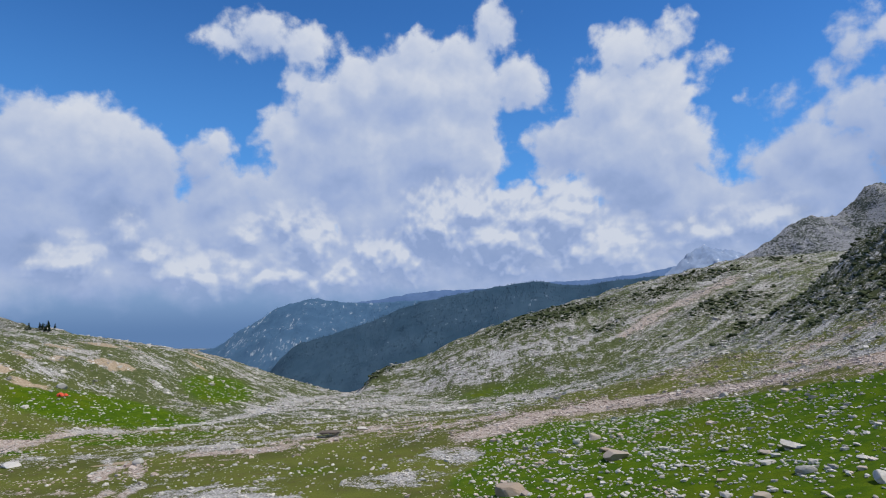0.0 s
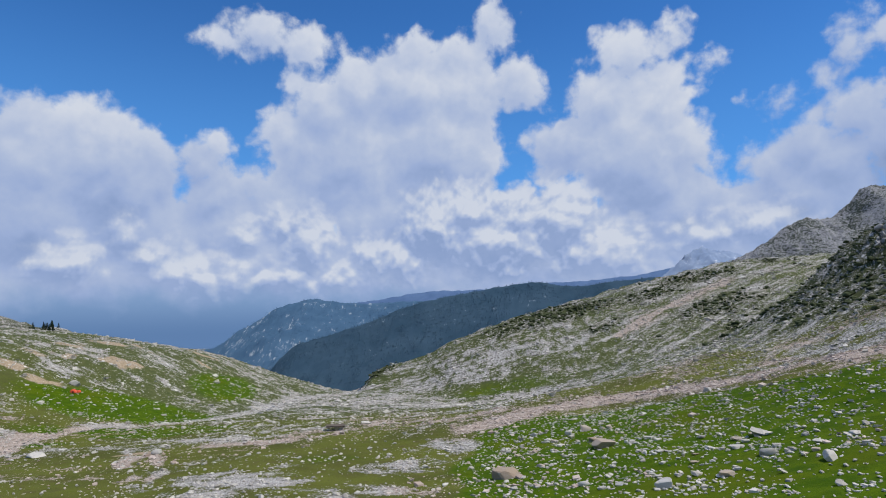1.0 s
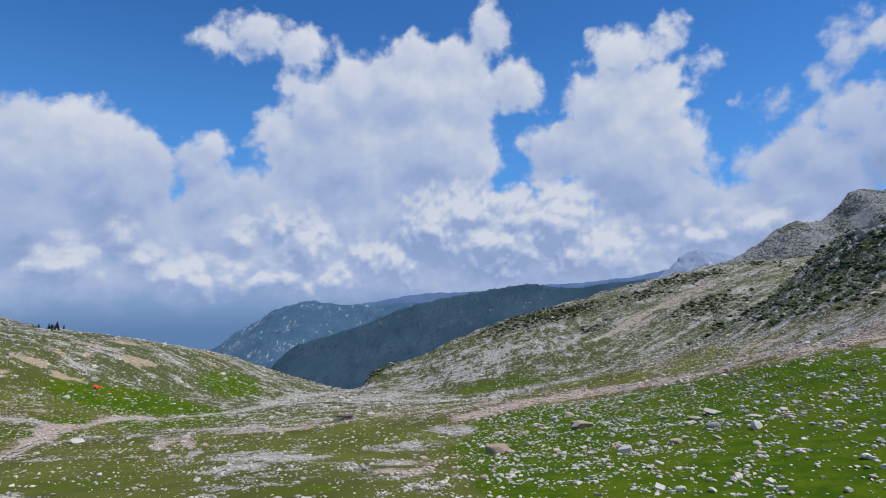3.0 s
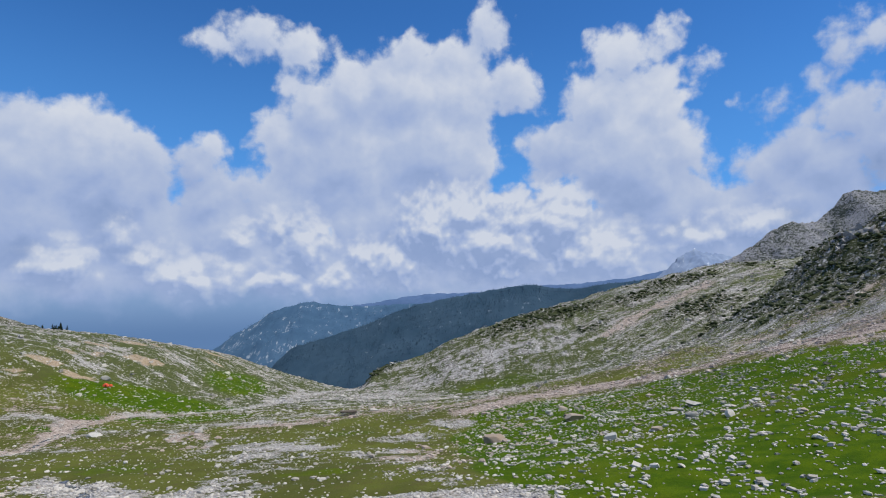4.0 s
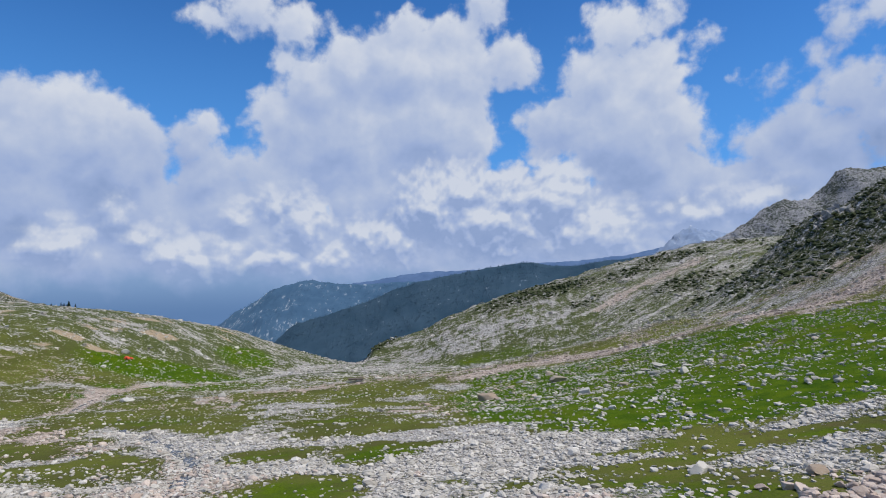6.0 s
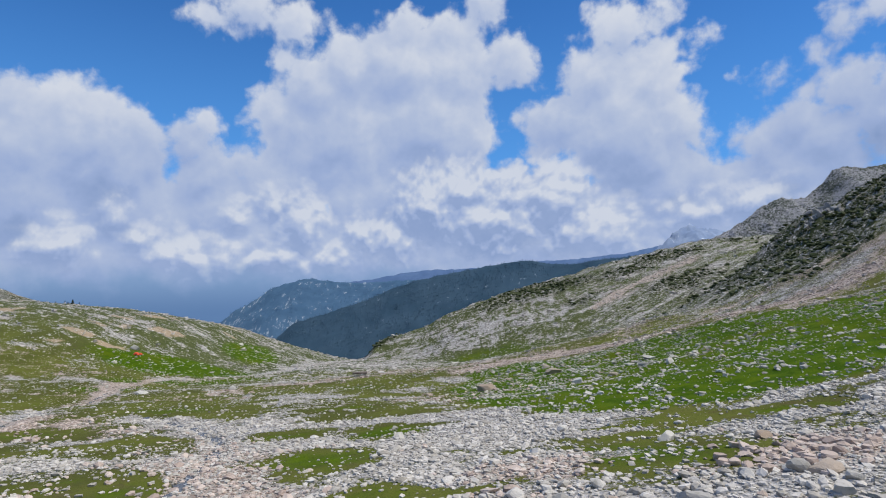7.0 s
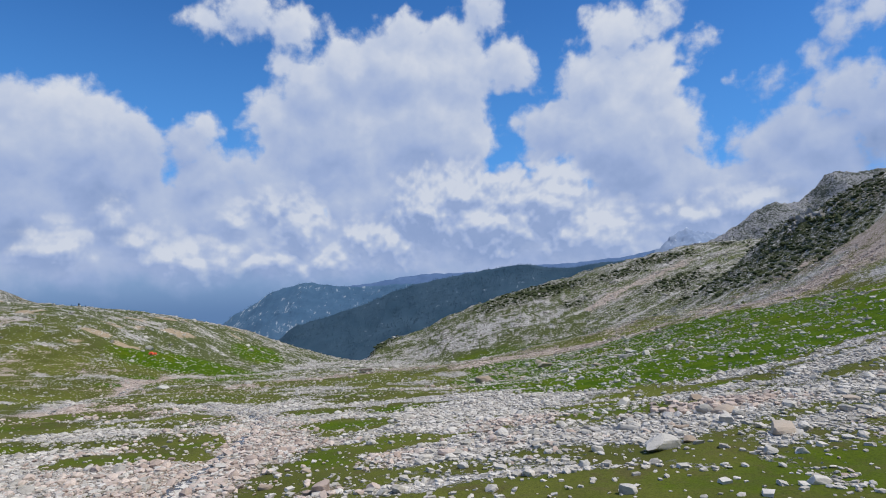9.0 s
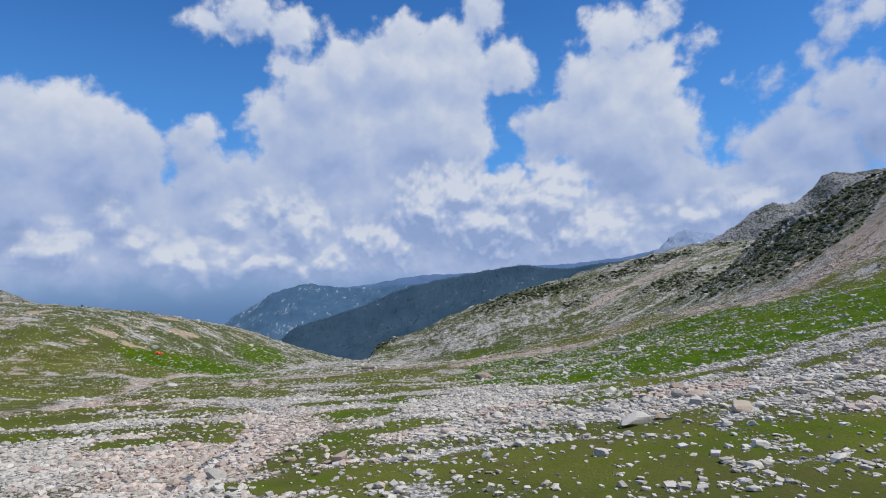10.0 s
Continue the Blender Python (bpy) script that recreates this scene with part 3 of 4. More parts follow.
def grid_faces(nx, ny):
    i = (np.arange(ny - 1)[:, None] * nx + np.arange(nx - 1)[None, :]).ravel()
    return np.stack([i, i + 1, i + nx + 1, i + nx], 1)


def make_ground():
    xs = steps(-3800, 3800, -60, 65, 0.85, 1.022)
    ys = steps(-1200, 4200, -50, 60, 0.80, 1.0165)
    X, Y = np.meshgrid(xs, ys)
    x, y = X.ravel(), Y.ravel()
    me = mesh_from("ground", np.stack([x, y, ground_z(x, y)], 1), grid_faces(len(xs), len(ys)))
    for name, v in zip(("stony", "lush", "pink", "shrub", "earth"), cover(x, y)):
        me.attributes.new(name, "FLOAT", "POINT").data.foreach_set("value", v.astype(np.float32))
    me.materials.append(GROUND)
    return tagged(new("ground", me), "stony alpine meadow with lush green grass and pale gravel", "ground", kind="structure")


make_ground()


# ---- far ridges ----
def ridge(name, label, mat, y0, xs, zs, near, far, lumps, size, seed, toward=0.0):
    """A mountain ridge: a crest line, a slope to the camera and one behind."""
    us = np.linspace(xs[0], xs[-1], 300)
    vs = np.concatenate([np.linspace(-1, 0, 75) ** 1 * near, np.linspace(0, 1, 14)[1:] * far])
    U, V = np.meshgrid(us, vs)
    u, v = U.ravel(), V.ravel()
    crest = curve(u, xs, zs)
    z = crest + np.where(v < 0, 0.62 * v, -0.7 * v)
    z = z + lumps * ridged(u, v + seed * 91, size, 6, seed) * (0.25 + 0.75 * smooth(0, 250, np.abs(v))) + 0.25 * lumps * fbm(u, v, size / 5, 4, 0.6, seed)
    me = mesh_from(name, np.stack([u, y0 + v + toward * (u - us.mean()), z], 1), grid_faces(len(us), len(vs)))
    me.materials.append(mat)
    return tagged(new(name, me), label, "mountain", kind="structure"), (us, vs, z.reshape(U.shape), y0, toward)


def flatten_for_haze(N, b):
    """Stands in for haze: pulls normals one way, washing out light and shade on far slopes."""
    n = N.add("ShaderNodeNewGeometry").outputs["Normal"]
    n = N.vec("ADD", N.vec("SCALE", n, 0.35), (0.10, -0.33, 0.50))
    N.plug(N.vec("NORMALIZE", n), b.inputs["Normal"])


def far_material(name, low, high, cliff, amount, scale=0.012):
    mat, N = material(name)
    squash = N.vec("MULTIPLY", N.at, (1.0, 0.5, 0.16))
    n1, n2 = N.noise(N.at, scale, 7.0, 0.65), N.noise(squash, scale * 6, 5.0, 0.7)
    c = N.mix(N.ramp(n1, 0.35, 0.65), (*low, 1), (*high, 1))
    c = N.mix(N.ramp(N.math("ADD", N.math("MULTIPLY", n1, 0.4), N.math("MULTIPLY", n2, 0.6)), 0.61 - amount, 0.67 - amount), c, (*cliff, 1))
    flatten_for_haze(N, finish(N, c, 1.0, spec=0.0))
    return mat


# Blue haze of the distance is painted into these forest and cliff colours.
HAZED_FOREST = far_material("hazed_forest_slope", (0.034, 0.068, 0.104), (0.047, 0.086, 0.126), (0.17, 0.22, 0.27), 0.01)
# Thicker haze, put into the base colours as a stronger blue.
HAZED_CLIFFS = far_material("hazed_rocky_forest_slope", (0.058, 0.118, 0.195), (0.075, 0.142, 0.225), (0.30, 0.36, 0.41), 0.055)
# All of this blue is distance haze put in the colour.
HAZE_BLUE_FAR = far_material("haze_blue_slope", (0.085, 0.145, 0.265), (0.105, 0.17, 0.295), (0.13, 0.20, 0.32), 0.0)
# Rock painted pale blue-grey for the cloud haze over it; white patches are snow.
HAZED_SNOWY = far_material("hazed_snowy_slope", (0.20, 0.27, 0.40), (0.27, 0.34, 0.46), (0.56, 0.61, 0.68), 0.035, 0.012)

_, RIDGE_FOREST = ridge("forest_ridge", "conifer forested ridge beyond the valley, haze blue in its colour", HAZED_FOREST, 1800,
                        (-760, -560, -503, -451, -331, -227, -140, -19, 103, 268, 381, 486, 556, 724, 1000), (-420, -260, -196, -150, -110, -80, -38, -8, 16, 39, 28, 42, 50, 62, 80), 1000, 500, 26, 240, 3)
# Crest lowered to the cloud base to fit the camera's view; no cloud covers it.
_, RIDGE_CLIFF = ridge("cliff_ridge", "forested mountain, pale cliffs, painted haze blue, crest cut at cloud base", HAZED_CLIFFS, 2600,
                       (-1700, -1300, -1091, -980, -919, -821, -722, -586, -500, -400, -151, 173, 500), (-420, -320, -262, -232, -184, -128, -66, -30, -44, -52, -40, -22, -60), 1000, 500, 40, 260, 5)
ridge("middle_ridge", "far mountain ridge under cloud, painted haze blue", HAZE_BLUE_FAR, 3400,
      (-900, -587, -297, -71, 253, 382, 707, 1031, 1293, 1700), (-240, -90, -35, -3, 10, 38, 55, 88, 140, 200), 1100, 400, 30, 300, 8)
ridge("snow_ridge", "mountain with snow patches, cloud haze painted as pale colour", HAZED_SNOWY, 2850,
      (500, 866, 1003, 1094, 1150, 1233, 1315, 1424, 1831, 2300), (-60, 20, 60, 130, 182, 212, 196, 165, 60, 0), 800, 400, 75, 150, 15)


# ---- stones ----
def ico_arrays(level):
    bm = bmesh.new()
    bmesh.ops.create_icosphere(bm, subdivisions=level, radius=1.0)
    v = np.array([p.co[:] for p in bm.verts])
    f = np.array([[q.index for q in face.verts] for face in bm.faces])
    bm.free()
    return v, f


def stone_shape(rng, level, cuts, squash):
    """An angular block: a ball cut by random planes and jittered."""
    v, f = ico_arrays(level)
    v = v * rng.uniform(0.86, 1.14, (len(v), 1))
    for _ in range(cuts):
        n = rng.normal(size=3)
        n /= np.linalg.norm(n)
        over = v @ n - rng.uniform(0.45, 0.8)
        v = v - np.maximum(over, 0)[:, None] * n
    v = v * (1.0, rng.uniform(0.62, 0.95), squash * rng.uniform(0.75, 1.25))
    return v - (0, 0, v[:, 2].min() * 0.55), f


def height(x, y):
    return ground_z(np.atleast_1d(np.asarray(x, float)), np.atleast_1d(np.asarray(y, float)))


def block_shape(rng):
    """A small broken block: a skewed six-sided chip."""
    v = np.array([(sx, sy, sz) for sx in (-1, 1) for sy in (-1, 1) for sz in (-1, 1)], float)
    v = v * rng.uniform(0.55, 1.0, (8, 3)) * (1.0, rng.uniform(0.6, 0.95), rng.uniform(0.30, 0.50))
    return v + (0, 0, 0.15)


BLOCK_FACES = np.array([(0, 1, 3, 2), (4, 6, 7, 5), (0, 4, 5, 1), (2, 3, 7, 6), (0, 2, 6, 4), (1, 5, 7, 3)])


def pile(name, label, mat, x, y, r, rng, category="stones", blocks=False):
    """Many loose stones as one sheet of real geometry."""
    shapes = [block_shape(rng) if blocks else stone_shape(rng, 1, 4, 0.47)[0] for _ in range(20)]
    faces = BLOCK_FACES if blocks else ico_arrays(1)[1]
    k, n = len(shapes[0]), len(x)
    pick = rng.randint(0, len(shapes), n)
    base = np.array(shapes)[pick]
    a = rng.uniform(0, 2 * np.pi, n)
    c, s = np.cos(a)[:, None], np.sin(a)[:, None]
    px, py = base[:, :, 0] * c - base[:, :, 1] * s, base[:, :, 0] * s + base[:, :, 1] * c
    tilt = rng.normal(0, 0.13, (n, 2))
    pz = base[:, :, 2] + px * tilt[:, :1] + py * tilt[:, 1:]
    rr = r[:, None]
    v = np.stack([x[:, None] + px * rr, y[:, None] + py * rr, height(x, y)[:, None] + pz * rr], 2).reshape(-1, 3)
    f = (faces[None] + (np.arange(n) * k)[:, None, None]).reshape(-1, faces.shape[1])
    me = mesh_from(name, v, f, False)
    me.materials.append(mat)
    return tagged(new(name, me), label, category, kind="stuff")


def scatter(rng, n, box, density):
    """n tries in a box, kept where a draw falls under the density."""
    x, y = rng.uniform(box[0], box[1], n), rng.uniform(box[2], box[3], n)
    keep = rng.uniform(0, 1, n) < density(x, y)
    return x[keep], y[keep]


def clusters(x, y):
    return smooth(-0.15, 0.40, fbm(x, y, 5.0, 4, 0.65, 30.0))


def stones_fine(x, y):
    st, lu, pk, sh, ea = cover(x, y)
    return np.clip(0.42 * smooth(0.36, 0.75, st + 0.2 * fbm(x, y, 2.2, 3, 0.6, 70.0)) + 0.36 * smooth(0.05, 0.5, st) * smooth(0.2, 1.0, clusters(x * 1.5, y * 1.5)) * (0.25 + 0.75 * clusters(x * 0.35 + 3, y * 0.35)) + 0.045, 0, 1)


def stones_near(x, y):
    st, lu, pk, sh, ea = cover(x, y)
    st = st + 0.16 * fbm(x, y, 2.6, 3, 0.6, 60.0)
    return np.clip(0.9 * smooth(0.42, 0.85, st) * (0.35 + 0.65 * clusters(x, y)) + 0.12 * lu * clusters(x, y) * smooth(-30, 40, y) + 0.55 * smooth(0.15, 0.55, st) * smooth(0.30, 1.0, clusters(x, y)) * (0.35 + 0.7 * clusters(x * 0.4 + 9, y * 0.4)) + 0.015, 0, 1)


def stones_far(x, y):
    st, lu, pk, sh, ea = cover(x, y)
    return np.clip(0.75 * smooth(0.4, 0.85, st) + 0.10 + 0.20 * lu, 0, 1) * (0.3 + 0.7 * clusters(x * 0.5, y * 0.5))


def sizes(rng, n, low, typical, high):
    return np.clip(typical * np.exp(rng.normal(0, 0.5, n)), low, high)


rng = np.random.RandomState(41)
x, y = scatter(rng, 150000, (-80, 85, -55, 62), stones_near)
r = sizes(rng, len(x), 0.08, 0.19, 0.75)
pink = cover(x, y)[2] + rng.normal(0, 0.2, len(x)) > 0.62
pile("scattered_stones", "pale grey angular granite stones strewn over grass", STONE_LOOSE, x[~pink], y[~pink], r[~pink], rng)
pile("pink_stones", "pinkish broken granite rubble in heaps", STONE_PINK, x[pink], y[pink], r[pink], rng)
x, y = scatter(rng, 84000, (-55, 55, -52, 24), stones_fine)
pile("stone_chips", "small pale stone chips sprinkled over the turf", STONE_LOOSE, x, y, sizes(rng, len(x), 0.06, 0.125, 0.35), rng, blocks=True)
x, y = scatter(rng, 62000, (0, 100, 18, 128), lambda a, b: cover(a, b)[1] * (0.03 + 0.42 * smooth(0.3, 1.0, clusters(a * 0.8, b * 0.8))))
pile("turf_stones", "small white stones peppering the lush green slope", STONE_LOOSE, x, y, sizes(rng, len(x), 0.08, 0.17, 0.6), rng, blocks=True)
x, y = scatter(rng, 125000, (-150, 150, 62, 200), stones_far)
r, pink = sizes(rng, len(x), 0.11, 0.20, 0.85), cover(x, y)[2] + rng.normal(0, 0.2, len(x)) > 0.75
close = ~pink & (y < 112)
pile("slope_stones", "pale angular stones lying in lush grass", STONE_LOOSE, x[close], y[close], r[close], rng)
far = ~pink & (y >= 112)
pile("meadow_stones", "pale stones dotted across the green slope", STONE_LOOSE, x[far], y[far], r[far], rng, blocks=True)
pile("talus_stones", "pinkish talus stones along the slope's foot", STONE_PINK, x[pink], y[pink], r[pink], rng, blocks=True)
x, y = scatter(rng, 138000, (-280, 300, 190, 540), stones_far)
pile("hillside_stones", "weathered grey rocks and scree on the hillsides", STONE_LOOSE, x, y, sizes(rng, len(x), 0.2, 0.36, 1.7), rng, blocks=True)


# ---- juniper on the upper slopes ----
def make_juniper():
    g = np.random.RandomState(5)
    x, y = scatter(g, 60000, (-80, 330, 150, 540), lambda a, b: smooth(0.3, 0.7, cover(a, b)[3]) * 0.3)
    pile("juniper_scrub", "dark green creeping juniper among rocks", JUNIPER, x, y, sizes(g, len(x), 0.5, 1.0, 2.2), g, "shrubs")


make_juniper()


# ---- the bare rock mountain ----
def make_rock_mountain():
    xs, ys = np.linspace(340, 1150, 330), np.concatenate([np.linspace(690, 985, 95), np.linspace(990, 1150, 20)])
    X, Y = np.meshgrid(xs, ys)
    x, y = X.ravel(), Y.ravel()
    m = rock_mountain(x, y)
    z = m + 10 * ridged(x, y, 85, 6, 1.0) - 6 + 5 * ridged(x, y, 22, 4, 6.0)
    me = mesh_from("rock_mountain", np.stack([x, y, z], 1), grid_faces(len(xs), len(ys)))
    mat, N = material("bare_rock")
    n1, n2, n3 = N.noise(N.at, 0.022, 6.0, 0.6), N.noise(N.at, 0.28, 6.0, 0.75), N.noise(N.at, 0.3, 5.0, 0.7)
    rock = N.mix(n3, (0.21, 0.215, 0.225, 1), (0.43, 0.435, 0.445, 1))
    scrub = N.mix(n3, (0.050, 0.065, 0.055, 1), (0.095, 0.11, 0.085, 1))
    k = N.math("ADD", N.math("MULTIPLY", n1, 0.35), N.math("MULTIPLY", n2, 0.65))
    finish(N, N.mix(N.ramp(k, 0.455, 0.525), scrub, rock), 1.0, n2, 1.0, 4.0, spec=0.1)
    me.materials.append(mat)
    tagged(new("rock_mountain", me), "bare grey rocky mountain with patches of scrub", "mountain", kind="structure")


make_rock_mountain()


# ---- streams ----
def make_stream(line, width, name, label, seed):
    pts = np.array(line, float)
    leg = np.concatenate([[0], np.cumsum(np.hypot(*np.diff(pts, axis=0).T))])
    s = np.arange(0, leg[-1], 0.8)
    cx, cy = np.interp(s, leg, pts[:, 0]), np.interp(s, leg, pts[:, 1])
    cx = cx + 0.5 * gnoise(s / 7.0, s * 0 + seed)
    dx, dy = np.gradient(cx), np.gradient(cy)
    n = np.hypot(dx, dy)
    nx, ny = -dy / n, dx / n
    w = width * np.clip(0.55 + 0.9 * gnoise(s / 6.0, s * 0 + seed + 4.3), 0.12, 1.3)
    across = np.linspace(-1, 1, 7)
    x = cx[:, None] + nx[:, None] * w[:, None] * across
    y = cy[:, None] + ny[:, None] * w[:, None] * across
    mid = ground_z(cx, cy)
    mid = np.convolve(np.pad(mid, 6, "edge"), np.ones(13) / 13, "valid")
    z = (mid[:, None] + 0.10 + 0.03 * gnoise(x * 1.5, y * 1.5))
    me = mesh_from(name, np.stack([x.ravel(), y.ravel(), z.ravel()], 1), grid_faces(7, len(s)))
    me.materials.append(WATER)
    tagged(new(name, me), label, "stream", kind="structure")


def water_material():
    mat, N = material("stream_water")
    n = N.noise(N.vec("MULTIPLY", N.at, (1.0, 0.5, 1.0)), 1.6, 5.0, 0.65)
    foam = N.ramp(n, 0.58, 0.70)
    b = finish(N, N.mix(foam, (0.030, 0.032, 0.030, 1), (0.62, 0.65, 0.68, 1)), 0.15, n, 0.5, 0.08, spec=0.5)
    N.plug(N.ramp(foam, 0.0, 1.0, 0.22, 0.7), b.inputs["Roughness"])
    return mat


WATER = water_material()
make_stream(STREAM_NEAR, 1.7, "stream", "narrow dark stream running between pale stones", 1.7)
make_stream(STREAM_FAR, 1.3, "brook", "pale shallow brook winding down the valley floor", 8.1)


# ---- boulders ----
def boulder_mesh(seed, flat, level=3, cuts=11, low=0.42):
    g = np.random.RandomState(seed)
    v, f = ico_arrays(level)
    v = v * (1 + 0.10 * fbm(v[:, 0] * 3 + seed, v[:, 1] * 3 + 2 * v[:, 2], 2.0, 4, 0.55)[:, None])
    for _ in range(cuts):
        n = g.normal(size=3)
        n /= np.linalg.norm(n)
        over = v @ n - g.uniform(low, 0.72)
        v = v - 0.97 * np.maximum(over, 0)[:, None] * n
    if flat:
        v[:, 2] -= 0.9 * np.maximum(v[:, 2] - 0.45, 0)
    else:
        v = v @ np.array(Euler(g.uniform(0, 6, 3)).to_matrix()).T
    v = v * (1 + 0.02 * fbm(v[:, 0] * 9 + v[:, 2] * 5, v[:, 1] * 9 - seed, 2.0, 3, 0.6)[:, None])
    v = v / np.abs(v).max(0)
    me = mesh_from("boulder", v, f, False)
    return me


def set_boulder(x, y, wide, deep, high, turn, mat, label, seed, flat=False, level=3, group="", mesh=None, sink=0.45, name="boulder"):
    me = mesh or boulder_mesh(seed, flat, level)
    if not me.materials:
        me.materials.append(mat)
    ob = new(name, me)
    z = float(height(x, y)[0])
    ob.matrix_world = pose(x, y, z + high * (0.5 - sink * 0.5), 6 * math.sin(7 * x), 6 * math.sin(5 * y), turn) @ Matrix.Diagonal((wide / 2, deep / 2, high * 0.62, 1))
    return tagged(ob, label, "boulder" if name == "boulder" else "stone block", group)


# large single boulders: place, width and look
BROWN, GREY, FLAT = "brown", "grey", "slab"
SINGLE = [
    (26.0, 97.0, 4.6, BROWN), (27.0, 106.0, 2.8, BROWN), (28.2, 118.5, 2.8, BROWN), (24.5, 117, 2.1, GREY), (17.7, 120.2, 1.7, GREY), (31.1, 96.5, 1.5, GREY),
    (8.4, 86.5, 4.3, BROWN), (17.6, 74.3, 1.8, GREY), (21.2, 69.7, 1.1, GREY), (19.0, 69.2, 1.2, GREY), (31.4, 62.7, 2.3, BROWN), (44.9, 81, 3.0, GREY),
    (41.9, 81.3, 1.9, BROWN), (38.7, 75.2, 2.4, FLAT), (45.2, 67.3, 1.6, GREY), (39.5, 68.5, 2.3, GREY),
]
SINGLE_MORE = [
    (42.3, 63.5, 1.5, BROWN), (41.3, 59.1, 2.5, GREY), (34.0, 77.3, 1.1, BROWN), (31.8, 72.3, 1.3, BROWN), (25.0, 63.9, 2.6, GREY), (-12.2, 113.5, 1.4, GREY),
    (-17.0, 120.7, 1.3, GREY), (-95, 131, 4.5, FLAT), (-65.4, 128.2, 2.9, GREY), (-144.2, 225.3, 4.6, GREY), (-24.5, 169.8, 3.7, FLAT), (59, 131, 2.1, GREY),
]
NEAR_BLOCKS = [
    (11.2, -30.4, 2.7, GREY), (11.8, -21.5, 2.0, GREY), (20.0, -29.2, 2.3, BROWN), (15.0, -24.4, 1.3, BROWN), (23.8, -6.3, 1.7, BROWN), (20.6, -19.4, 2.2, BROWN),
    (7.5, -17.3, 1.2, GREY), (4.7, -19.3, 1.5, GREY), (13.6, -29.2, 1.3, BROWN), (7.6, -28.6, 1.0, GREY), (9.5, -20.8, 1.2, GREY), (-1.7, -29.0, 0.9, GREY),
    (2.4, -21.8, 1.0, BROWN), (18.0, -34.7, 0.9, GREY), (15.7, -39.9, 1.3, GREY), (31.7, -19.0, 1.5, BROWN), (17.8, -1.5, 1.8, GREY), (27.9, -24.2, 1.4, GREY),
    (35.6, -17.3, 1.6, GREY), (-19.5, -32.4, 1.7, GREY), (-20.0, -35.5, 1.0, GREY), (-22.1, -17.9, 1.1, GREY), (-13.5, -23.8, 1.0, BROWN), (-15.2, -28.4, 1.1, BROWN),
]
LOOKS = {
    BROWN: (STONE_BROWN, "flat-topped brown granite boulder with pale lichen", 0.40, True),
    GREY: (STONE_GREY, "angular pale grey granite boulder lying in grass", 0.50, False),
    FLAT: (STONE_GREY, "low flat pale granite slab lying on turf", 0.28, True),
}
g = np.random.RandomState(77)
for k, (bx, by, w, look_) in enumerate(SINGLE + SINGLE_MORE + NEAR_BLOCKS):
    mat, text, tall, flat = LOOKS[look_]
    set_boulder(bx, by, w, w * g.uniform(0.6, 0.85), w * tall * g.uniform(0.85, 1.1), g.uniform(-25, 25), mat, text, 100 + k, flat)


STONE_CRAG = stone_material("crag_granite", "object", (0.24, 0.235, 0.22), (0.40, 0.39, 0.365), (0.14, 0.145, 0.11))
for k in range(22):
    a, s = g.normal(0, 1, 2), g.uniform(2.5, 6.5)
    bx, by = 199 + 4.5 * a[0], 259 + 4 * a[1]
    crag = boulder_mesh(200 + k, False, 2, 12, 0.2)
    set_boulder(bx, by, s, s * g.uniform(0.5, 0.8), s * g.uniform(0.6, 1.0), g.uniform(0, 360), STONE_CRAG, "huge pale granite crag jutting from the hillside", 0, mesh=crag, group="crags on the rib", sink=0.8)


# ---- the band of blocks nearest the camera ----
def make_block_band():
    g = np.random.RandomState(9)
    shared = {}
    for mat in (STONE_GREY, STONE_ROSE):
        shared[mat.name] = [boulder_mesh(300 + k + (40 if mat is STONE_ROSE else 0), k % 3 == 0, 2, 6) for k in range(7)]
        for me in shared[mat.name]:
            me.materials.append(mat)
    x, y = scatter(g, 5200, (-18, 52, -46, 24), lambda a, b: np.clip(0.25 * smooth(0.5, 1.0, cover(a, b)[0]) + 0.012, 0, 1))
    keep = np.arange(len(x)) < 185
    heap = g.normal(0, 1, (2, 105))
    x, y = np.append(x[keep], 21.5 + 5.0 * heap[0]), np.append(y[keep], -14.5 + 0.45 * 5.0 * heap[0] + 2.2 * heap[1])
    pk = cover(x, y)[2] + g.normal(0, 0.15, len(x)) > 0.6
    for bx, by, p in zip(x, y, pk):
        w = float(np.clip(0.78 * math.exp(g.normal(0, 0.3)), 0.45, 1.5))
        mat = STONE_ROSE if p else STONE_GREY
        text = "pinkish broken granite block in a rubble heap" if p else "pale broken granite block in a stony band"
        set_boulder(bx, by, w, w * g.uniform(0.6, 0.9), w * g.uniform(0.4, 0.65), g.uniform(0, 360), mat, text, 0, mesh=shared[mat.name][g.randint(7)], group="blocks of the stony band", name="granite_block")


make_block_band()


# ---- small parts helper, tent and shelter ----
def part(name, bm, mat, parent, label="", smooth_shade=False):
    me = bpy.data.meshes.new(name)
    bm.to_mesh(me)
    bm.free()
    for p in me.polygons:
        p.use_smooth = smooth_shade
    me.materials.append(mat)
    ob = new(name, me)
    ob.parent = parent
    return tagged(ob, label)


def tube(a, b, radius):
    bm = bmesh.new()
    a, b = Vector(a), Vector(b)
    bmesh.ops.create_cone(bm, cap_ends=True, segments=6, radius1=radius, radius2=radius, depth=(b - a).length)
    turn = (b - a).to_track_quat("Z", "Y").to_matrix().to_4x4()
    bmesh.ops.transform(bm, matrix=Matrix.Translation((a + b) / 2) @ turn, verts=bm.verts)
    return bm


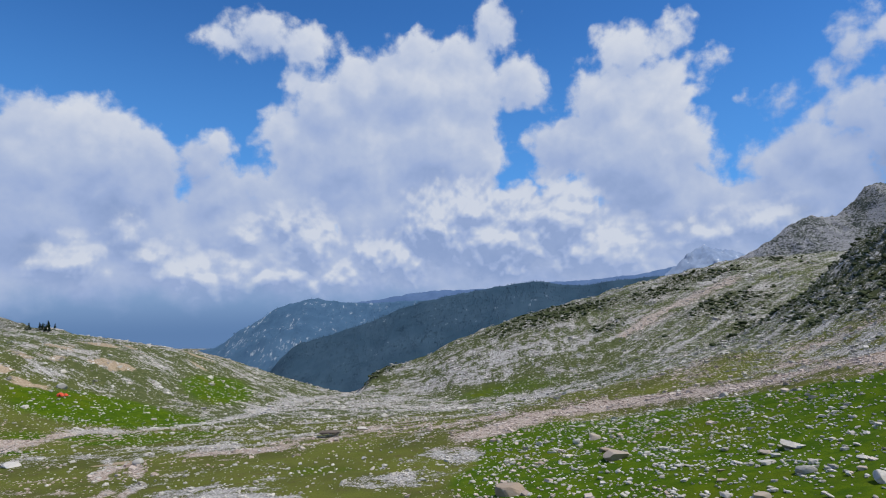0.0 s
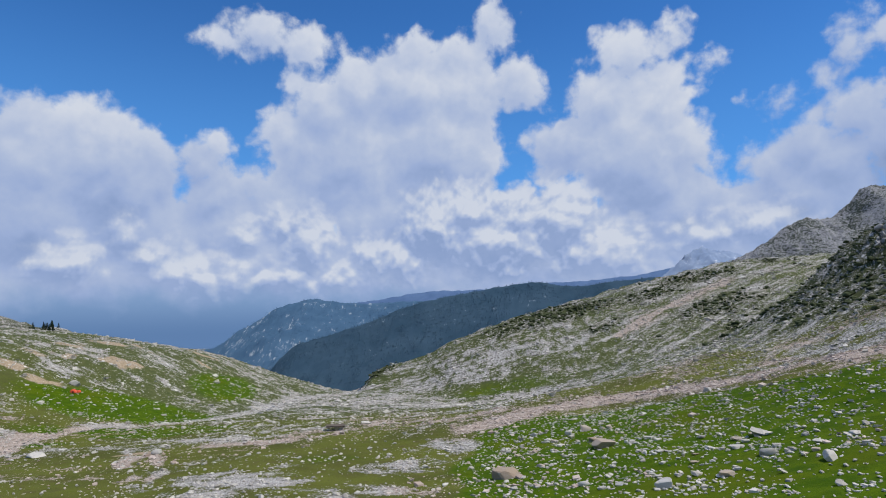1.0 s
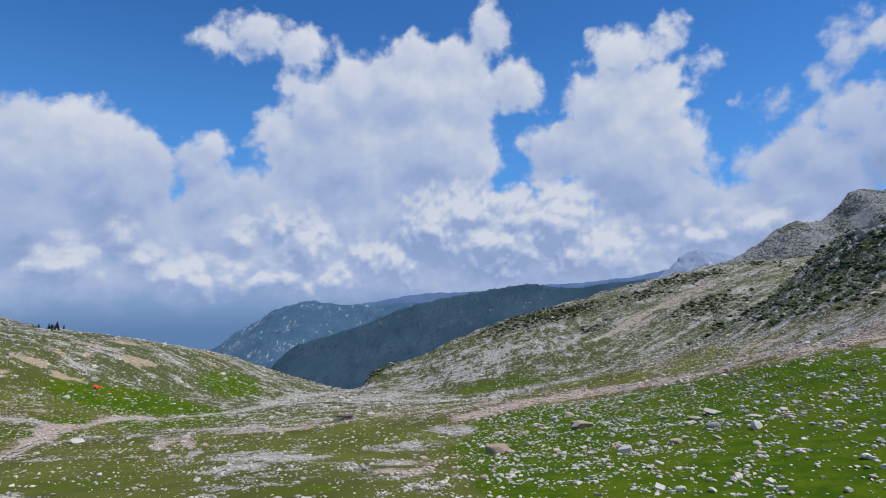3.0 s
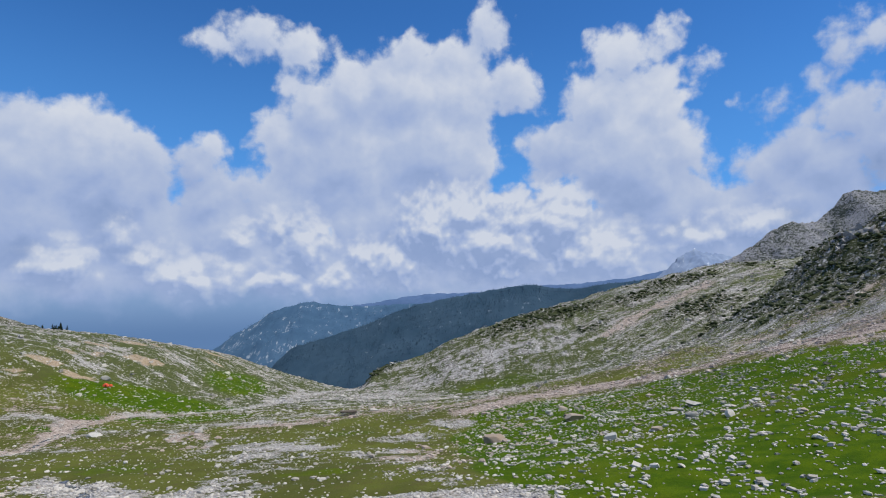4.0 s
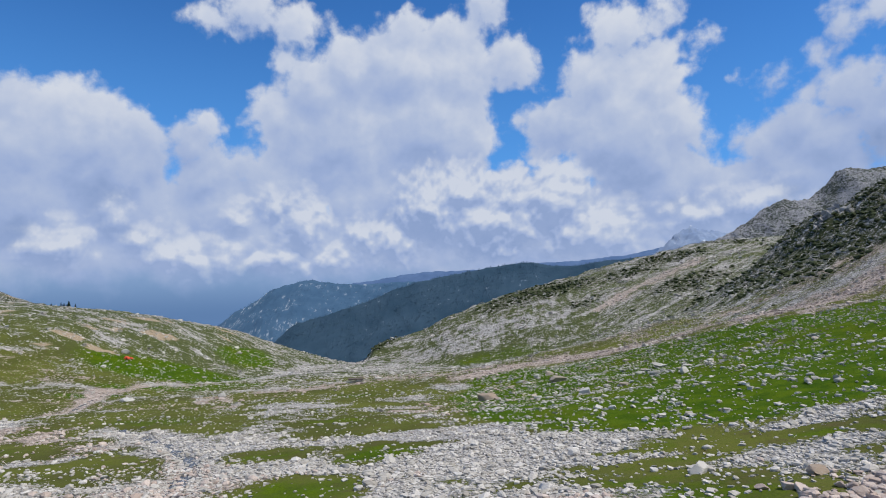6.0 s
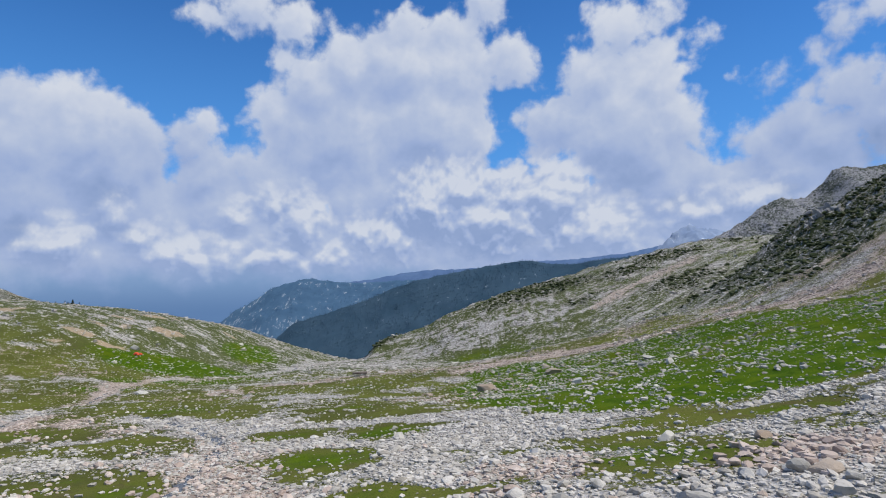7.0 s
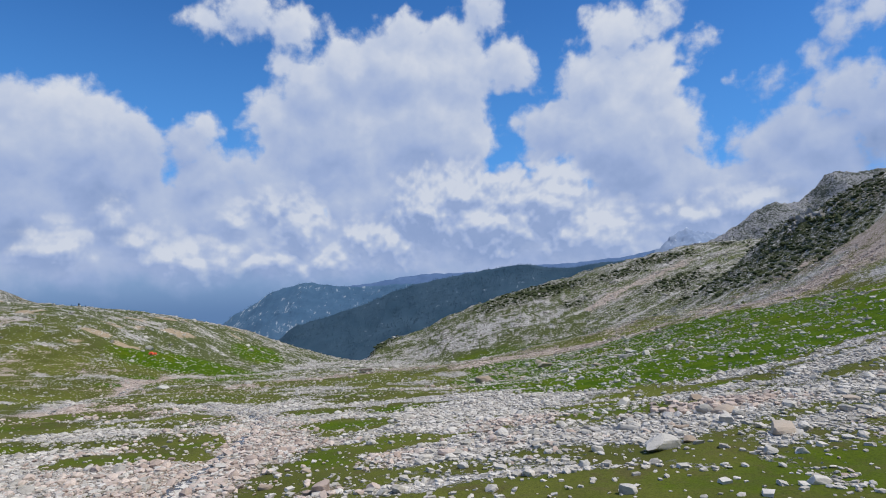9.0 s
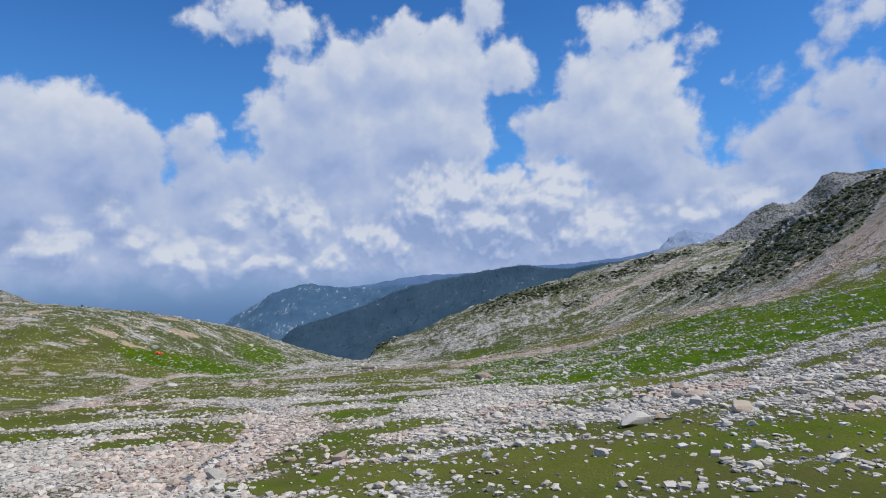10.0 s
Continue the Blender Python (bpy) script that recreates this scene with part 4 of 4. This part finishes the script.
def dome(rx, ry, h, rings=7, segs=20, ribs=4):
    bm = bmesh.new()
    rows = []
    for i in range(rings):
        t = i / rings * math.pi / 2
        row = []
        for k in range(segs):
            a = 2 * math.pi * k / segs
            sag = 1 - 0.07 * abs(math.sin(ribs * a)) * math.sin(2 * t)
            row.append(bm.verts.new((rx * math.cos(a) * math.cos(t) * sag, ry * math.sin(a) * math.cos(t) * sag, h * math.sin(t) * sag)))
        rows.append(row)
    top = bm.verts.new((0, 0, h))
    for r0, r1 in zip(rows[:-1], rows[1:]):
        for k in range(segs):
            bm.faces.new((r0[k], r0[(k + 1) % segs], r1[(k + 1) % segs], r1[k]))
    for k in range(segs):
        bm.faces.new((rows[-1][k], rows[-1][(k + 1) % segs], top))
    return bm


def make_tent(x, y):
    root = new("tent")
    root.matrix_world = pose(x, y, float(height(x, y)[0]) + 0.05, 0, 0, 15)
    tagged(root, "small bright red dome tent pitched on grass", "tent")
    red = plain_material("red_nylon", (0.62, 0.075, 0.035), (0.72, 0.11, 0.05), 3.0, 0.6)
    dark = plain_material("tent_mesh", (0.10, 0.02, 0.015), (0.16, 0.03, 0.02), 3.0, 0.8)
    pale = plain_material("tent_cord", (0.5, 0.5, 0.48), (0.6, 0.6, 0.58), 3.0, 0.7)
    part("canopy", dome(1.35, 1.1, 1.25), red, root, "red nylon canopy", True)
    porch = dome(0.85, 0.7, 0.85)
    bmesh.ops.translate(porch, vec=(1.7, 0.1, 0), verts=porch.verts)
    part("porch", porch, red, root, "low red porch", True)
    door = dome(0.38, 0.1, 0.8, 5, 14)
    bmesh.ops.translate(door, vec=(0.1, -1.02, 0.02), verts=door.verts)
    part("door", door, dark, root, "dark zipped door flap", True)
    for sx, sy in ((-1, -1), (1, -1), (-1, 1), (1, 1)):
        part("guy_line", tube((0.8 * sx, 0.7 * sy, 0.85), (1.9 * sx, 1.6 * sy, 0.0), 0.012), pale, root)


make_tent(-139.3, 216.2)


def make_shelter(x, y):
    root = new("stone_shelter")
    root.matrix_world = pose(x, y, float(height(x, y)[0]), 0, 0, 8)
    tagged(root, "low dry-stone shelter roofed with a dark slab", "shelter")
    dark = stone_material("dark_slab", "object", (0.13, 0.105, 0.085), (0.18, 0.15, 0.12), (0.10, 0.09, 0.06))
    slab = bmesh.new()
    bmesh.ops.create_cube(slab, size=1.0)
    bmesh.ops.subdivide_edges(slab, edges=slab.edges, cuts=4, use_grid_fill=True)
    for v in slab.verts:
        k = 0.06 * noise.noise(v.co * 5.0)
        v.co = Vector((v.co.x * 5.0 * (1 + k), v.co.y * 2.4 * (1 + 2 * k), v.co.z * 0.34 + 1.25 + 0.8 * k + 0.05 * v.co.x))
    part("roof_slab", slab, dark, root, "thick dark weathered roof slab")
    q = np.random.RandomState(3)
    walls = [(-1.9, 0.0, 0.0), (-1.8, 0.1, 0.5), (-1.3, -0.4, 0.0), (-1.5, -0.3, 0.55), (1.7, 0.1, 0.0), (1.8, 0.0, 0.55), (1.2, -0.5, 0.0), (1.4, -0.4, 0.5), (0.0, 0.7, 0.0), (0.1, 0.7, 0.5), (-0.8, 0.7, 0.1), (0.8, 0.7, 0.1)]
    for wx, wy, wz in walls:
        v, f = stone_shape(q, 2, 6, 0.62)
        bm = bmesh.new()
        vs = [bm.verts.new((wx + 0.55 * a, wy + 0.5 * b, wz + 0.42 * c)) for a, b, c in v]
        for tri in f:
            bm.faces.new([vs[i] for i in tri])
        part("wall_stone", bm, STONE_GREY, root)


make_shelter(-30.6, 155.3)


# ---- conifers ----
def forest(name, label, mat, info, n, low, high, size, seed):
    """Far conifers as one sheet of stepped cones."""
    us, vs, Z, y0, toward = info
    g = np.random.RandomState(seed)
    u, v = g.uniform(us[2], us[-3], n), g.uniform(low, high, n)
    i, j = np.clip(np.searchsorted(us, u), 1, len(us) - 1), np.clip(np.searchsorted(vs, v), 1, len(vs) - 1)
    z = Z[j, i]
    keep = fbm(u, v, 90, 4, 0.6, seed) > -0.22
    u, v, z = u[keep], v[keep], z[keep]
    n = len(u)
    h = size * g.uniform(0.6, 1.25, n)
    k = np.arange(5) * 2 * np.pi / 5
    ring = np.stack([np.cos(k), np.sin(k), 0 * k], 1)
    tiers = [(0.05, 0.65, 0.20), (0.35, 1.0, 0.13)]
    vert, face, base = [], [], 0
    one = []
    for lo, hi, r in tiers:
        b = len(one)
        one += [(r * c[0], r * c[1], lo) for c in ring] + [(0, 0, hi)]
        face += [(b + q, b + (q + 1) % 5, b + 5) for q in range(5)]
    one = np.array(one)
    P = one[None] * h[:, None, None] * g.uniform(0.85, 1.15, (n, len(one), 1)) + np.stack([u, y0 + v + toward * (u - us.mean()), z - 1.5], 1)[:, None]
    F = (np.array(face)[None] + (np.arange(n) * len(one))[:, None, None]).reshape(-1, 3)
    me = mesh_from(name, P.reshape(-1, 3), F, False)
    me.materials.append(mat)
    tagged(new(name, me), label, "forest", kind="stuff")


# The needles carry the same painted blue haze as the slope under them.
HAZED_NEEDLES = far_material("hazed_needles", (0.043, 0.081, 0.120), (0.058, 0.102, 0.144), (0.062, 0.106, 0.146), 0.0, 0.05)
# Farther trees, painted bluer to imitate the haze before them.
HAZE_BLUE_NEEDLES = far_material("haze_blue_needles", (0.056, 0.114, 0.190), (0.073, 0.138, 0.220), (0.08, 0.14, 0.23), 0.0, 0.05)
forest("far_forest", "dark conifers covering the ridge, painted with haze blue", HAZED_NEEDLES, RIDGE_FOREST, 16000, -520, 30, 5.5, 4)
forest("cliff_forest", "conifers between pale cliffs, blue haze painted into their colour", HAZE_BLUE_NEEDLES, RIDGE_CLIFF, 10000, -600, 30, 6.0, 6)
NEEDLES = plain_material("spruce_needles", (0.014, 0.028, 0.014), (0.032, 0.052, 0.024), 0.6, 1.0)
BARK = plain_material("spruce_bark", (0.06, 0.045, 0.035), (0.11, 0.085, 0.065), 2.0)


def make_conifer(seed):
    g = np.random.RandomState(seed)
    root = new("conifer")
    tagged(root, "small dark conifer standing on the far knoll", "tree", "conifers on the knoll")
    trunk = bmesh.new()
    bmesh.ops.create_cone(trunk, cap_ends=True, segments=7, radius1=0.18, radius2=0.03, depth=6.4)
    bmesh.ops.translate(trunk, vec=(0, 0, 3.1), verts=trunk.verts)
    part("trunk", trunk, BARK, root)
    crown = bmesh.new()
    for k in range(150):
        t = g.uniform(0.08, 1.0) ** 0.9
        a, reach = g.uniform(0, 2 * math.pi), (1 - t) * 1.55 * g.uniform(0.35, 1.0) + 0.05
        c = Vector((math.cos(a) * reach, math.sin(a) * reach, 0.5 + 6.0 * t - 0.12 * reach))
        s = 0.42 * (1.15 - 0.7 * t) * g.uniform(0.7, 1.3)
        q = [c + Vector(g.normal(0, s, 3) * (1, 1, 0.5)) for _ in range(4)]
        vs = [crown.verts.new(p) for p in q]
        for tri in ((0, 1, 2), (0, 1, 3), (1, 2, 3), (0, 2, 3)):
            crown.faces.new([vs[i] for i in tri])
    part("crown", crown, NEEDLES, root)
    return root


def make_knoll_trees():
    g = np.random.RandomState(12)
    kinds = [make_conifer(k) for k in range(3)]
    for k in range(15):
        x, y = g.normal(-416, 8), g.normal(616, 4)
        m = pose(x, y, float(height(x, y)[0]) - 0.2, 0, 0, g.uniform(0, 360)) @ Matrix.Scale(g.uniform(0.7, 1.3), 4)
        if k < 3:
            kinds[k].matrix_world = m
        else:
            copy_thing(kinds[k % 3], m).scale = m.to_scale()


make_knoll_trees()
